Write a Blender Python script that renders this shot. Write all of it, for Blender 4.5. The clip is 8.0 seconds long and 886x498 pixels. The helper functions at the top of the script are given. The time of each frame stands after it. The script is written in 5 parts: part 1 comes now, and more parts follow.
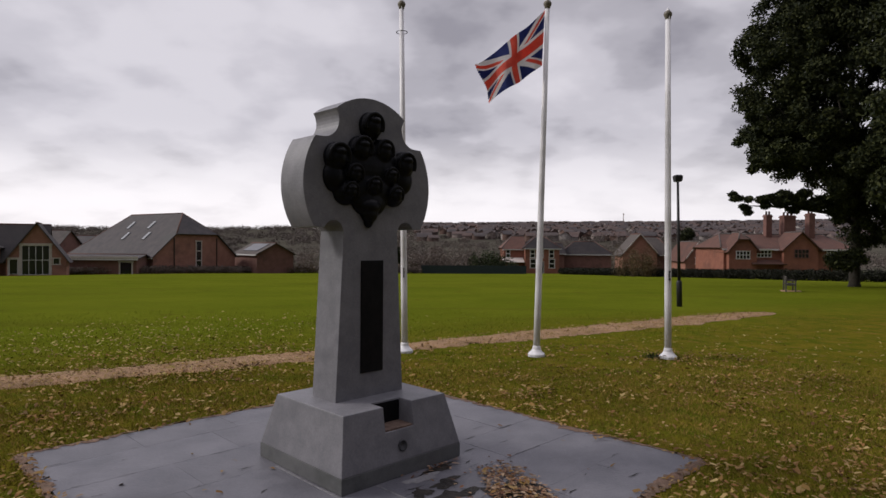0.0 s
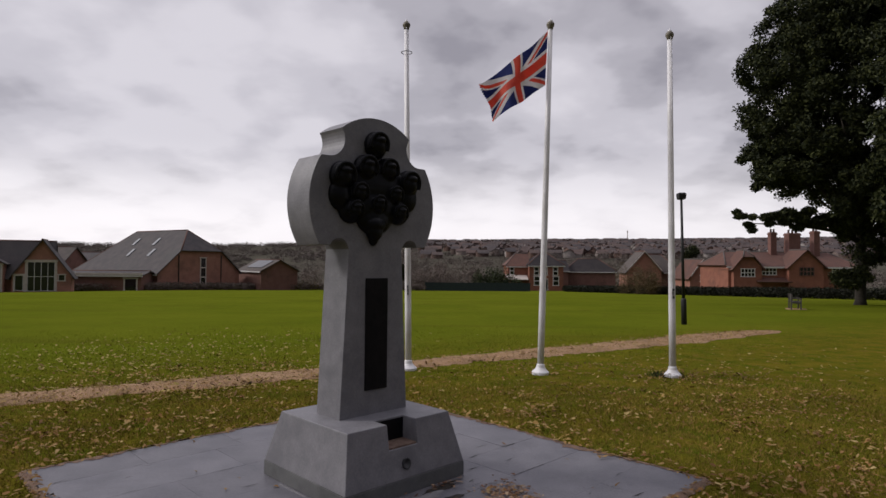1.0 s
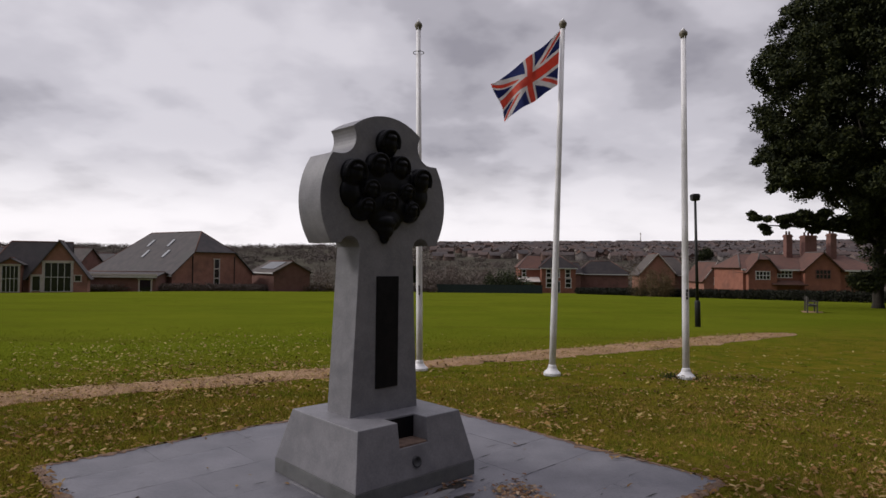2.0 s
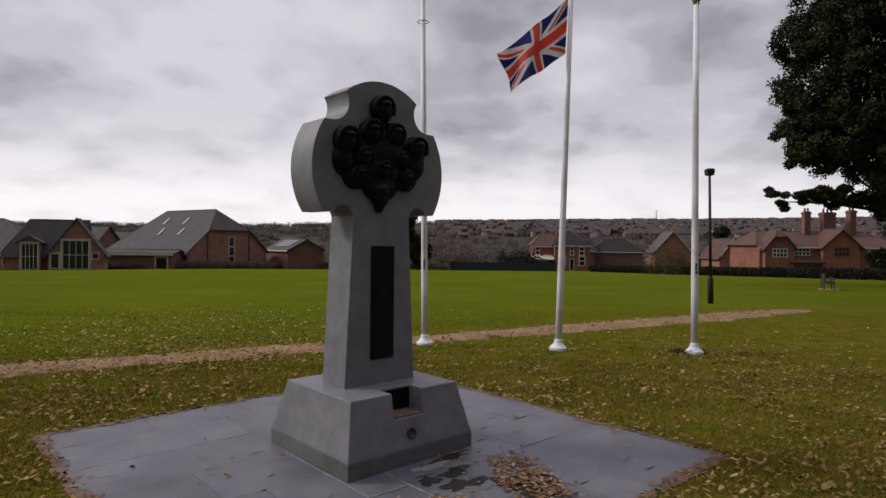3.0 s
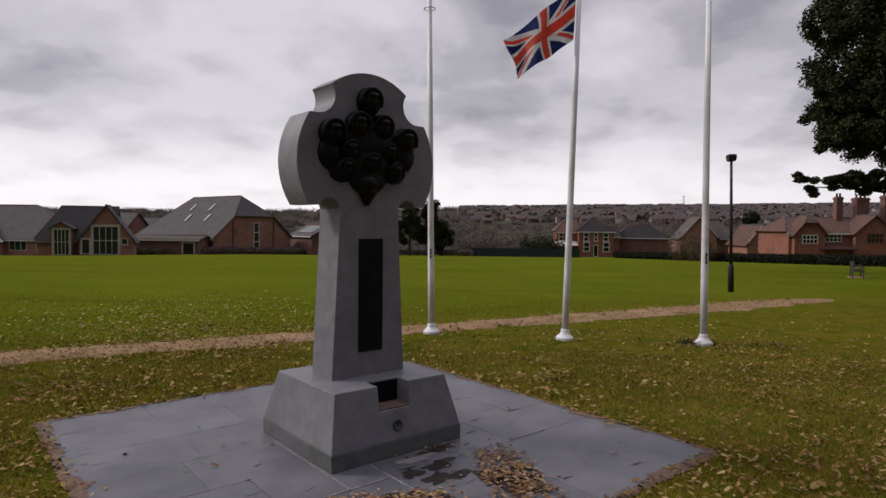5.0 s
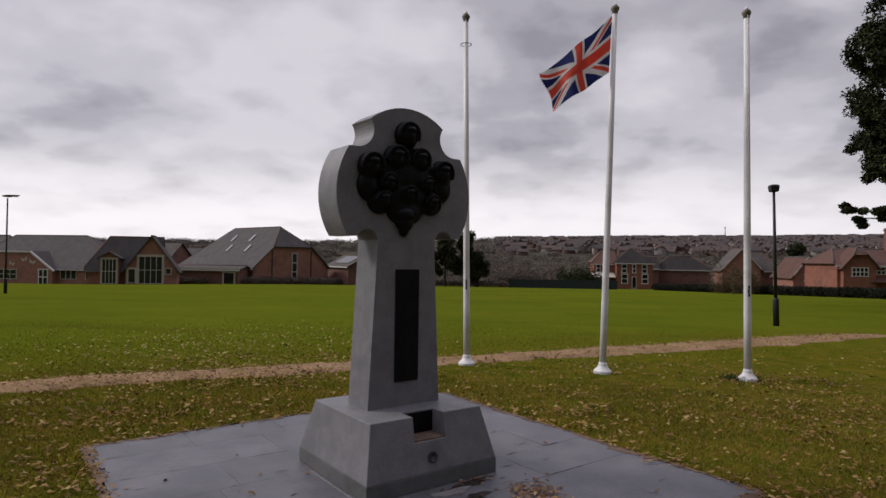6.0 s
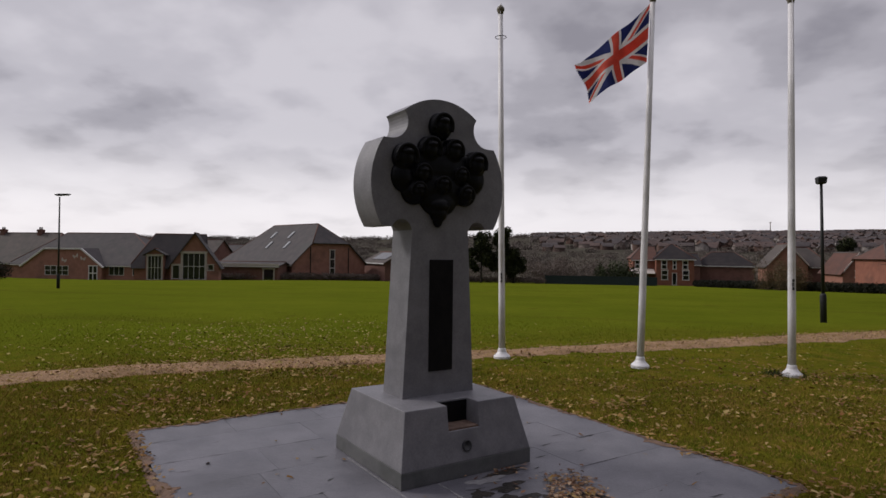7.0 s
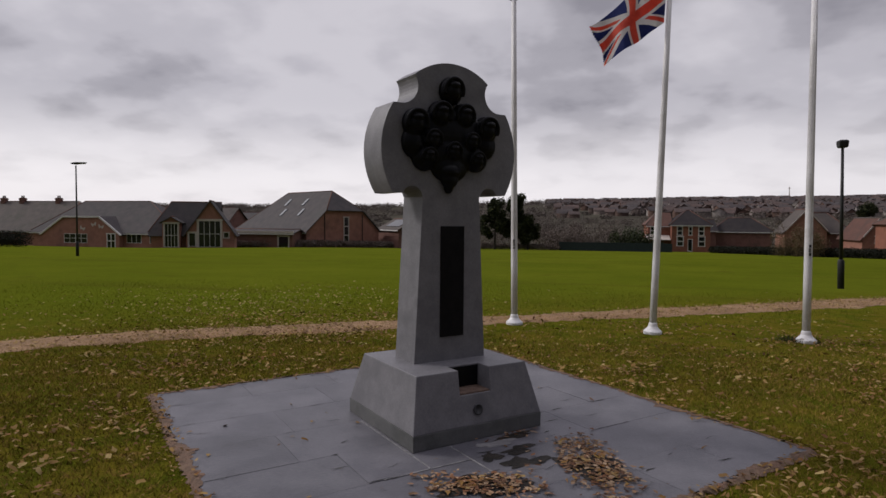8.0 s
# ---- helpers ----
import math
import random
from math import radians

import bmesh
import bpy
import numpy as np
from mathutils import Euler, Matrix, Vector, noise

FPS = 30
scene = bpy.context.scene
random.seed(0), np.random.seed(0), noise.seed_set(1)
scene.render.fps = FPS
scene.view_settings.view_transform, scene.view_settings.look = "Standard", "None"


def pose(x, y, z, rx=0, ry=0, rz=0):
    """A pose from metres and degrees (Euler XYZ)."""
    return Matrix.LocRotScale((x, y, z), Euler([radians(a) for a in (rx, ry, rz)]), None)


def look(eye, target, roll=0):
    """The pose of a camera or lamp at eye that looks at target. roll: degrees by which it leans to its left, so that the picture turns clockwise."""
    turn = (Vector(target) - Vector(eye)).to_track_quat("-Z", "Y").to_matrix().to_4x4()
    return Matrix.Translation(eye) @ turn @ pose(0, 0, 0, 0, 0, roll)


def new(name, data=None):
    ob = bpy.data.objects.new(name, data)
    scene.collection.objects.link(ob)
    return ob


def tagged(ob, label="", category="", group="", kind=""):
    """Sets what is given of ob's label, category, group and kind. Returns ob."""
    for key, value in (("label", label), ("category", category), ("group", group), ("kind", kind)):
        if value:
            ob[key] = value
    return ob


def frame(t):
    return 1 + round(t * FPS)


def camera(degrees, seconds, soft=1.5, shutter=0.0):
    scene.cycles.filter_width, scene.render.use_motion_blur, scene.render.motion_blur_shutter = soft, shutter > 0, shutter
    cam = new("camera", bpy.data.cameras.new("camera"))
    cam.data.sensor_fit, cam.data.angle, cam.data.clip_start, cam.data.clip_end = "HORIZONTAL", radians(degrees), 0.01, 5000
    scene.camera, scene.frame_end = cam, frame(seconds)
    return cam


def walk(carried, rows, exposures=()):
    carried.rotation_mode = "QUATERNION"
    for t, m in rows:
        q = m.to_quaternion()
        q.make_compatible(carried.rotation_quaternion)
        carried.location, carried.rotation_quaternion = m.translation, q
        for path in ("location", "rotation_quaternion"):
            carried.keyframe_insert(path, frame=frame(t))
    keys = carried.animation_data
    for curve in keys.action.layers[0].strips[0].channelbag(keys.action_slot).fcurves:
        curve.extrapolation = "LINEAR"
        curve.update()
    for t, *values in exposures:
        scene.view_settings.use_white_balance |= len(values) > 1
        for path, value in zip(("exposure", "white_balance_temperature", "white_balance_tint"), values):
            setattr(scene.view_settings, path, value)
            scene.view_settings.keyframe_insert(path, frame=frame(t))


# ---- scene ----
cam = camera(72.0, 8.0)
PATH = [
    (0, (-0.056, 0.319, 1.664), (-0.012, 2.319, 1.651), 0.4),
    (0.5, (-0.05, 0.295, 1.667), (-0.01, 2.294, 1.684), 0.4),
    (1, (-0.059, 0.283, 1.67), (-0.028, 2.282, 1.713), 0.5),
    (1.5, (-0.073, 0.289, 1.663), (-0.054, 2.288, 1.719), 0.6),
    (3, (0.083, 0.4, 1.577), (0.03, 2.399, 1.554), 0.6),
    (3.5, (0.166, 0.51, 1.559), (0.121, 2.507, 1.48), 0.7),
    (4, (0.23, 0.512, 1.587), (0.184, 2.509, 1.498), 0.7),
    (4.2, (0.262, 0.462, 1.6), (0.216, 2.459, 1.51), 0.8),
    (5.3, (0.361, 0.421, 1.641), (0.192, 2.413, 1.601), 0.6),
    (5.5, (0.357, 0.407, 1.644), (0.169, 2.398, 1.635), 0.7),
    (6, (0.352, 0.397, 1.634), (0.104, 2.381, 1.663), 0.8),
    (6.5, (0.356, 0.377, 1.618), (0.046, 2.353, 1.655), 0.8),
    (7, (0.374, 0.377, 1.587), (0.009, 2.343, 1.603), 0.7),
    (7.5, (0.386, 0.415, 1.577), (-0.01, 2.375, 1.534), 0.6),
    (8, (0.394, 0.386, 1.584), (-0.014, 2.342, 1.491), 0.5),
]
walk(cam, [(t, look(eye, aim, roll)) for t, eye, aim, roll in PATH], [(0, 0.15), (3.5, 0.10), (5.5, 0.12), (6.5, 0.02), (8, -0.06)])

# ---- world, sun, exposure ----
SUN_FROM = Vector((-0.88, 0.06, 0.60)).normalized()
world = bpy.data.worlds.new("overcast_sky")
scene.world = world
world.use_nodes = True
wn, wl = world.node_tree.nodes, world.node_tree.links
wn.clear()


def wmath(op, a, b=None, clamp=False):
    n = wn.new("ShaderNodeMath")
    n.operation, n.use_clamp = op, clamp
    for i, v in enumerate((a, b)):
        if v is None:
            continue
        if isinstance(v, (int, float)):
            n.inputs[i].default_value = v
        else:
            wl.new(v, n.inputs[i])
    return n.outputs[0]


def wramp(fac, stops):
    n = wn.new("ShaderNodeValToRGB")
    n.color_ramp.interpolation = "EASE"
    els = n.color_ramp.elements
    while len(els) < len(stops):
        els.new(0.5)
    for e, (p, c) in zip(els, stops):
        e.position, e.color = p, (*c, 1)
    wl.new(fac, n.inputs[0])
    return n.outputs[0]


def wmix(kind, fac, a, b):
    n = wn.new("ShaderNodeMix")
    n.data_type, n.blend_type = "RGBA", kind
    for i, v in ((0, fac), (6, a), (7, b)):
        if isinstance(v, (int, float)):
            n.inputs[i].default_value = v
        elif isinstance(v, tuple):
            n.inputs[i].default_value = (*v, 1)
        else:
            wl.new(v, n.inputs[i])
    return n.outputs[2]


way = wn.new("ShaderNodeTexCoord").outputs["Generated"]
sep = wn.new("ShaderNodeSeparateXYZ")
wl.new(way, sep.inputs[0])
up = wmath("MAXIMUM", sep.outputs[2], 0.0)


# the cloud deck is level, so it closes up towards the horizon
deck = wmath("ADD", up, 0.30)
flat = wn.new("ShaderNodeCombineXYZ")
wl.new(wmath("DIVIDE", sep.outputs[0], deck), flat.inputs[0])
wl.new(wmath("DIVIDE", sep.outputs[1], deck), flat.inputs[1])


def wnoise(scale, detail, rough, distort=0.0, shift=(0, 0, 0)):
    m = wn.new("ShaderNodeMapping")
    m.inputs[1].default_value = shift
    m.inputs[3].default_value = (1.0, 1.0, 1.0)
    wl.new(flat.outputs[0], m.inputs[0])
    n = wn.new("ShaderNodeTexNoise")
    n.inputs["Scale"].default_value = scale
    n.inputs["Detail"].default_value = detail
    n.inputs["Roughness"].default_value = rough
    n.inputs["Distortion"].default_value = distort
    wl.new(m.outputs[0], n.inputs["Vector"])
    return n.outputs["Fac"]


big = wnoise(1.5, 2, 0.5, 0.0, (1.7, 0.4, 0.2))
fine = wnoise(3.9, 4, 0.47, 0.0, (0.3, 2.1, 0))
blend = wmath("ADD", wmath("MULTIPLY", big, 0.6), wmath("MULTIPLY", fine, 0.4))
clouds = wramp(blend, [(0.36, (0.295, 0.281, 0.322)), (0.43, (0.41, 0.392, 0.438)), (0.50, (0.54, 0.518, 0.570)), (0.60, (0.655, 0.628, 0.680))])
# bright band low over the land, strongest towards the hidden sun
sunward = wmath("ADD", wmath("MULTIPLY", sep.outputs[0], -0.45), wmath("MULTIPLY", sep.outputs[1], 0.75))
sunward = wmath("ADD", wmath("MULTIPLY", sunward, 0.5), 0.5, True)
low = wramp(up, [(0.05, (1, 1, 1)), (0.19, (0, 0, 0))])
lowf = wmath("MULTIPLY", low, wmath("MULTIPLY", sunward, 0.95))
lowf = wmath("MULTIPLY", lowf, wmath("ADD", wmath("MULTIPLY", fine, 0.9), 0.55, True))
clouds = wmix("MIX", lowf, clouds, (0.99, 0.945, 0.98))
# an overcast sky is brightest overhead and dimmer away from the sun
zen = wramp(up, [(0.38, (1, 1, 1)), (0.80, (2.0, 2.0, 2.05))])
clouds = wmix("MULTIPLY", 1.0, clouds, zen)
dim = wramp(sunward, [(0.0, (0.13, 0.13, 0.14)), (0.62, (1, 1, 1))])
clouds = wmix("MULTIPLY", 1.0, clouds, dim)
sky = wn.new("ShaderNodeTexSky")
sky.sky_type, sky.sun_disc = "NISHITA", False
sky.sun_elevation = math.asin(SUN_FROM.z)
sky.sun_rotation = math.atan2(SUN_FROM.x, SUN_FROM.y)
skyc = wmix("MULTIPLY", 1.0, sky.outputs[0], (0.08, 0.08, 0.08))
allsky = wmix("MIX", 0.94, skyc, clouds)
bg = wn.new("ShaderNodeBackground")
bg.inputs[1].default_value = 1.0
wl.new(allsky, bg.inputs[0])
wo = wn.new("ShaderNodeOutputWorld")
wl.new(bg.outputs[0], wo.inputs[0])

sun = new("sun", bpy.data.lights.new("sun", "SUN"))
sun.data.energy, sun.data.angle, sun.data.color = 1.9, radians(14), (1.0, 0.95, 0.9)
sun.matrix_world = look(SUN_FROM * 50, (0, 0, 0))
scene.view_settings.exposure = 0.0


# ---- materials ----
def surf(name, c1, c2, scale=8.0, rough=0.85, bump=0.3, fine_scale=90.0, c3=None, metal=0.0, island=0.0, spec=0.3, dist=0.004, obj=0.0):
    """Two-scale procedural surface: broad blotches of c1 and c2, fine grain, optional stains c3."""
    m = bpy.data.materials.new(name)
    m.use_nodes = True
    nt = m.node_tree
    n, l = nt.nodes, nt.links
    b = n["Principled BSDF"]
    tc = n.new("ShaderNodeNewGeometry")

    def noisy(s, d, r):
        t = n.new("ShaderNodeTexNoise")
        t.inputs["Scale"].default_value, t.inputs["Detail"].default_value, t.inputs["Roughness"].default_value = s, d, r
        l.new(tc.outputs["Position"], t.inputs["Vector"])
        return t.outputs["Fac"]

    def ramp(f, a, z):
        r = n.new("ShaderNodeMapRange")
        r.inputs[1].default_value, r.inputs[2].default_value = a, z
        l.new(f, r.inputs[0])
        return r.outputs[0]

    def mix(kind, f, a, z):
        x = n.new("ShaderNodeMix")
        x.data_type, x.blend_type = "RGBA", kind
        for i, v in ((0, f), (6, a), (7, z)):
            if isinstance(v, (int, float)):
                x.inputs[i].default_value = v
            elif isinstance(v, tuple):
                x.inputs[i].default_value = (*v, 1)
            else:
                l.new(v, x.inputs[i])
        return x.outputs[2]

    col = mix("MIX", ramp(noisy(scale, 4, 0.6), 0.35, 0.65), c1, c2)
    g = noisy(fine_scale, 3, 0.7)
    gr = n.new("ShaderNodeValToRGB")
    gr.color_ramp.elements[0].color = (0.62, 0.62, 0.62, 1)
    gr.color_ramp.elements[1].color = (1.38, 1.38, 1.38, 1)
    l.new(g, gr.inputs[0])
    col = mix("MULTIPLY", 0.8, col, gr.outputs[0])
    if c3:
        col = mix("MIX", ramp(noisy(scale * 0.37, 6, 0.65), 0.53, 0.68), col, c3)
    for amount, source in ((island, tc.outputs["Random Per Island"]), (obj, None)):
        if amount:
            if source is None:
                source = n.new("ShaderNodeObjectInfo").outputs["Random"]
            v = n.new("ShaderNodeHueSaturation")
            mr = n.new("ShaderNodeMapRange")
            mr.inputs[3].default_value, mr.inputs[4].default_value = 1 - amount, 1 + amount
            l.new(source, mr.inputs[0])
            l.new(mr.outputs[0], v.inputs["Value"])
            l.new(col, v.inputs["Color"])
            col = v.outputs[0]
    l.new(col, b.inputs["Base Color"])
    b.inputs["Roughness"].default_value, b.inputs["Metallic"].default_value = rough, metal
    b.inputs["Specular IOR Level"].default_value = spec
    if bump:
        bp = n.new("ShaderNodeBump")
        bp.inputs["Strength"].default_value, bp.inputs["Distance"].default_value = bump, dist
        l.new(g, bp.inputs["Height"])
        l.new(bp.outputs[0], b.inputs["Normal"])
    return m


def leafy(name, colours, rough=0.7, gloss=0.12):
    """Leaves or blades: a colour for each from a ramp."""
    m = bpy.data.materials.new(name)
    m.use_nodes = True
    n, l = m.node_tree.nodes, m.node_tree.links
    b = n["Principled BSDF"]
    geo = n.new("ShaderNodeNewGeometry")
    r = n.new("ShaderNodeValToRGB")
    r.color_ramp.interpolation = "LINEAR"
    while len(r.color_ramp.elements) < len(colours):
        r.color_ramp.elements.new(0.5)
    for i, c in enumerate(colours):
        r.color_ramp.elements[i].position = i / max(1, len(colours) - 1)
        r.color_ramp.elements[i].color = (*c, 1)
    l.new(geo.outputs["Random Per Island"], r.inputs[0])
    t = n.new("ShaderNodeTexNoise")
    t.inputs["Scale"].default_value = 0.9
    l.new(geo.outputs["Position"], t.inputs["Vector"])
    mr = n.new("ShaderNodeMapRange")
    mr.inputs[1].default_value, mr.inputs[2].default_value = 0.3, 0.7
    mr.inputs[3].default_value, mr.inputs[4].default_value = 0.7, 1.3
    l.new(t.outputs["Fac"], mr.inputs[0])
    v = n.new("ShaderNodeHueSaturation")
    l.new(mr.outputs[0], v.inputs["Value"])
    l.new(r.outputs[0], v.inputs["Color"])
    l.new(v.outputs[0], b.inputs["Base Color"])
    b.inputs["Roughness"].default_value = rough
    b.inputs["Specular IOR Level"].default_value = gloss
    return m


def ground_material():
    """Winter park grass: brownish and leaf-littered near the memorial, greener mown field farther out."""
    m = bpy.data.materials.new("park_grass")
    m.use_nodes = True
    n, l = m.node_tree.nodes, m.node_tree.links
    b = n["Principled BSDF"]
    geo = n.new("ShaderNodeNewGeometry")
    sp = n.new("ShaderNodeSeparateXYZ")
    l.new(geo.outputs["Position"], sp.inputs[0])

    def noisy(s, d, r):
        t = n.new("ShaderNodeTexNoise")
        t.inputs["Scale"].default_value, t.inputs["Detail"].default_value, t.inputs["Roughness"].default_value = s, d, r
        l.new(geo.outputs["Position"], t.inputs["Vector"])
        return t.outputs["Fac"]

    def rng(f, a, z, o0=0.0, o1=1.0):
        r = n.new("ShaderNodeMapRange")
        for i, v in enumerate((a, z, o0, o1)):
            r.inputs[i + 1].default_value = v
        l.new(f, r.inputs[0])
        return r.outputs[0]

    def mt(op, a, c):
        x = n.new("ShaderNodeMath")
        x.operation = op
        for i, v in enumerate((a, c)):
            if isinstance(v, (int, float)):
                x.inputs[i].default_value = v
            else:
                l.new(v, x.inputs[i])
        return x.outputs[0]

    def mix(f, a, z, kind="MIX"):
        x = n.new("ShaderNodeMix")
        x.data_type, x.blend_type = "RGBA", kind
        for i, v in ((0, f), (6, a), (7, z)):
            if isinstance(v, (int, float)):
                x.inputs[i].default_value = v
            elif isinstance(v, tuple):
                x.inputs[i].default_value = (*v, 1)
            else:
                l.new(v, x.inputs[i])
        return x.outputs[2]

    # distance from the line of the worn path, broken up by noise
    side = mt("SUBTRACT", sp.outputs[1], mt("MULTIPLY", sp.outputs[0], 0.55))
    side = mt("ADD", side, mt("MULTIPLY", noisy(0.5, 3, 0.6), 3.0))
    field = rng(side, 10.5, 17.0)
    near = mix(rng(noisy(2.2, 5, 0.65), 0.36, 0.64), NEAR_A, NEAR_B)
    near = mix(rng(noisy(5.0, 5, 0.7), 0.55, 0.72), near, NEAR_C)
    far = mix(rng(noisy(0.16, 5, 0.6), 0.38, 0.62), FIELD_A, FIELD_B)
    far = mix(rng(noisy(0.9, 4, 0.6), 0.60, 0.78), far, FIELD_C)
    col = mix(field, near, far)
    streak = n.new("ShaderNodeTexNoise")
    mp = n.new("ShaderNodeMapping")
    mp.inputs[3].default_value = (0.05, 0.5, 0.5)
    l.new(geo.outputs["Position"], mp.inputs[0])
    l.new(mp.outputs[0], streak.inputs["Vector"])
    streak.inputs["Scale"].default_value, streak.inputs["Detail"].default_value = 1.0, 5
    col = mix(rng(streak.outputs["Fac"], 0.58, 0.72, 0.0, 0.5), col, FIELD_C)
    col = mix(rng(noisy(1.7, 6, 0.75), 0.56, 0.70, 0.0, 0.45), col, FIELD_C)
    grain = rng(noisy(45, 4, 0.75), 0.25, 0.75, 0.55, 1.45)
    gc = n.new("ShaderNodeCombineXYZ")
    for i in range(3):
        l.new(grain, gc.inputs[i])
    col = mix(1.0, col, gc.outputs[0], "MULTIPLY")
    hill = rng(sp.outputs[1], 118, 150)
    col = mix(hill, col, mix(rng(noisy(0.03, 5, 0.6), 0.4, 0.6), (0.055, 0.05, 0.04), (0.075, 0.07, 0.055)))
    l.new(col, b.inputs["Base Color"])
    b.inputs["Roughness"].default_value = 0.95
    b.inputs["Specular IOR Level"].default_value = 0.0
    bp = n.new("ShaderNodeBump")
    bp.inputs["Strength"].default_value, bp.inputs["Distance"].default_value = 0.7, 0.03
    l.new(noisy(30, 5, 0.8), bp.inputs["Height"])
    l.new(bp.outputs[0], b.inputs["Normal"])
    return m


NEAR_A, NEAR_B, NEAR_C = (0.122, 0.098, 0.012), (0.066, 0.078, 0.007), (0.170, 0.102, 0.030)
FIELD_A, FIELD_B, FIELD_C = (0.084, 0.104, 0.008), (0.104, 0.121, 0.010), (0.072, 0.066, 0.010)
M_GROUND = ground_material()
M_STONE = surf("grey_memorial_stone", (0.132, 0.130, 0.141), (0.172, 0.168, 0.180), 7.0, 0.48, 0.45, 70, (0.118, 0.116, 0.127), dist=0.003)
M_STONE_BAND = surf("damp_plinth_stone", (0.085, 0.085, 0.088), (0.11, 0.11, 0.11), 6.0, 0.6, 0.25, 120, (0.06, 0.062, 0.06), dist=0.002)
M_BRONZE = surf("blackened_bronze", (0.003, 0.003, 0.004), (0.006, 0.006, 0.008), 20.0, 0.36, 0.25, 160, spec=0.13, dist=0.002)
M_BOSS = surf("dull_boss_metal", (0.035, 0.035, 0.038), (0.05, 0.05, 0.052), 20, 0.6, 0.2, 120, spec=0.2)
M_PLAQUE = surf("dark_plaque", (0.004, 0.004, 0.005), (0.009, 0.008, 0.009), 12.0, 0.5, 0.2, 200, spec=0.1, dist=0.001)
M_SLATE = surf("blue_grey_flagstone", (0.080, 0.079, 0.092), (0.120, 0.117, 0.131), 2.3, 0.48, 0.7, 48, (0.066, 0.065, 0.074), spec=0.36, obj=0.09)
M_JOINT = surf("mortar_bed", (0.11, 0.11, 0.118), (0.06, 0.06, 0.062), 6.0, 0.95, 0.4, 60, (0.05, 0.05, 0.04))
M_PATH = surf("trodden_earth", (0.34, 0.208, 0.115), (0.225, 0.138, 0.07), 2.6, 0.95, 1.0, 30, (0.36, 0.235, 0.13), dist=0.04)
M_SOIL = surf("wet_soil", (0.014, 0.013, 0.012), (0.032, 0.027, 0.023), 7.0, 0.6, 0.8, 40, spec=0.12, dist=0.01)
M_POLE = surf("white_painted_pole", (0.62, 0.61, 0.62), (0.70, 0.69, 0.70), 3.0, 0.45, 0.1, 60, (0.50, 0.49, 0.48), spec=0.4)
M_FINIAL = surf("weathered_gilt_finial", (0.10, 0.09, 0.07), (0.17, 0.15, 0.11), 20, 0.5, 0.1, 80)
M_BLACK = surf("black_painted_metal", (0.010, 0.010, 0.011), (0.016, 0.016, 0.017), 9.0, 0.5, 0.1, 60)
M_LENS = surf("lamp_lens", (0.35, 0.35, 0.34), (0.3, 0.3, 0.3), 9.0, 0.3, 0.0, 60)
M_RED = surf("flag_red", (0.62, 0.105, 0.075), (0.70, 0.14, 0.095), 5.0, 0.85, 0.2, 120)
M_WHITE = surf("flag_white", (0.62, 0.60, 0.62), (0.70, 0.68, 0.68), 5.0, 0.85, 0.2, 120)
M_BLUE = surf("flag_blue", (0.030, 0.042, 0.17), (0.042, 0.058, 0.21), 5.0, 0.85, 0.2, 120)
M_BRICK = surf("red_brick_wall", (0.245, 0.116, 0.086), (0.300, 0.148, 0.112), 1.2, 0.9, 0.3, 12, (0.195, 0.098, 0.077))
M_BRICK_DARK = surf("brown_brick_wall", (0.135, 0.066, 0.054), (0.165, 0.085, 0.07), 1.2, 0.9, 0.3, 12, (0.10, 0.055, 0.045))
M_BRICK_ORANGE = surf("orange_brick_wall", (0.200, 0.080, 0.054), (0.250, 0.104, 0.070), 1.2, 0.9, 0.3, 12, (0.15, 0.068, 0.05))
M_TILE = surf("grey_roof_tiles", (0.055, 0.050, 0.052), (0.078, 0.068, 0.067), 0.9, 0.85, 0.5, 7, (0.065, 0.062, 0.06), dist=0.03)
M_TILE_DARK = surf("dark_slate_roof", (0.028, 0.025, 0.027), (0.040, 0.035, 0.035), 0.9, 0.85, 0.5, 7, (0.03, 0.028, 0.028), spec=0.1, dist=0.03)
M_TILE_OLD = surf("weathered_roof_tiles", (0.090, 0.074, 0.066), (0.066, 0.056, 0.052), 0.9, 0.85, 0.5, 7, (0.055, 0.052, 0.042), dist=0.03)
M_TILE_RED = surf("red_clay_tiles", (0.110, 0.054, 0.041), (0.085, 0.045, 0.036), 0.9, 0.9, 0.5, 7, (0.065, 0.042, 0.036), dist=0.03)
M_FRAME = surf("white_window_frame", (0.55, 0.53, 0.52), (0.62, 0.60, 0.59), 4, 0.6, 0.0)
M_STONE_TRIM = surf("buff_stone_trim", (0.40, 0.35, 0.32), (0.47, 0.42, 0.385), 3, 0.85, 0.1)
M_HEDGE = leafy("hedge_leaves", [(0.010, 0.012, 0.008), (0.022, 0.024, 0.014), (0.016, 0.014, 0.012)])
M_OAK = leafy("evergreen_leaves", [(0.010, 0.013, 0.007), (0.020, 0.026, 0.011), (0.050, 0.055, 0.018), (0.014, 0.019, 0.009)])
M_BARK = surf("dark_bark", (0.022, 0.018, 0.014), (0.035, 0.03, 0.024), 6, 0.95, 0.8, 30, dist=0.02)
M_SHRUB = leafy("bare_brown_shrubs", [(0.135, 0.105, 0.090), (0.160, 0.127, 0.110), (0.112, 0.088, 0.076)])
M_BUSH = leafy("dark_green_bush", [(0.022, 0.030, 0.014), (0.040, 0.050, 0.018)])
M_WILLOW = leafy("ochre_bush", [(0.085, 0.062, 0.030), (0.11, 0.078, 0.038), (0.066, 0.050, 0.027)])
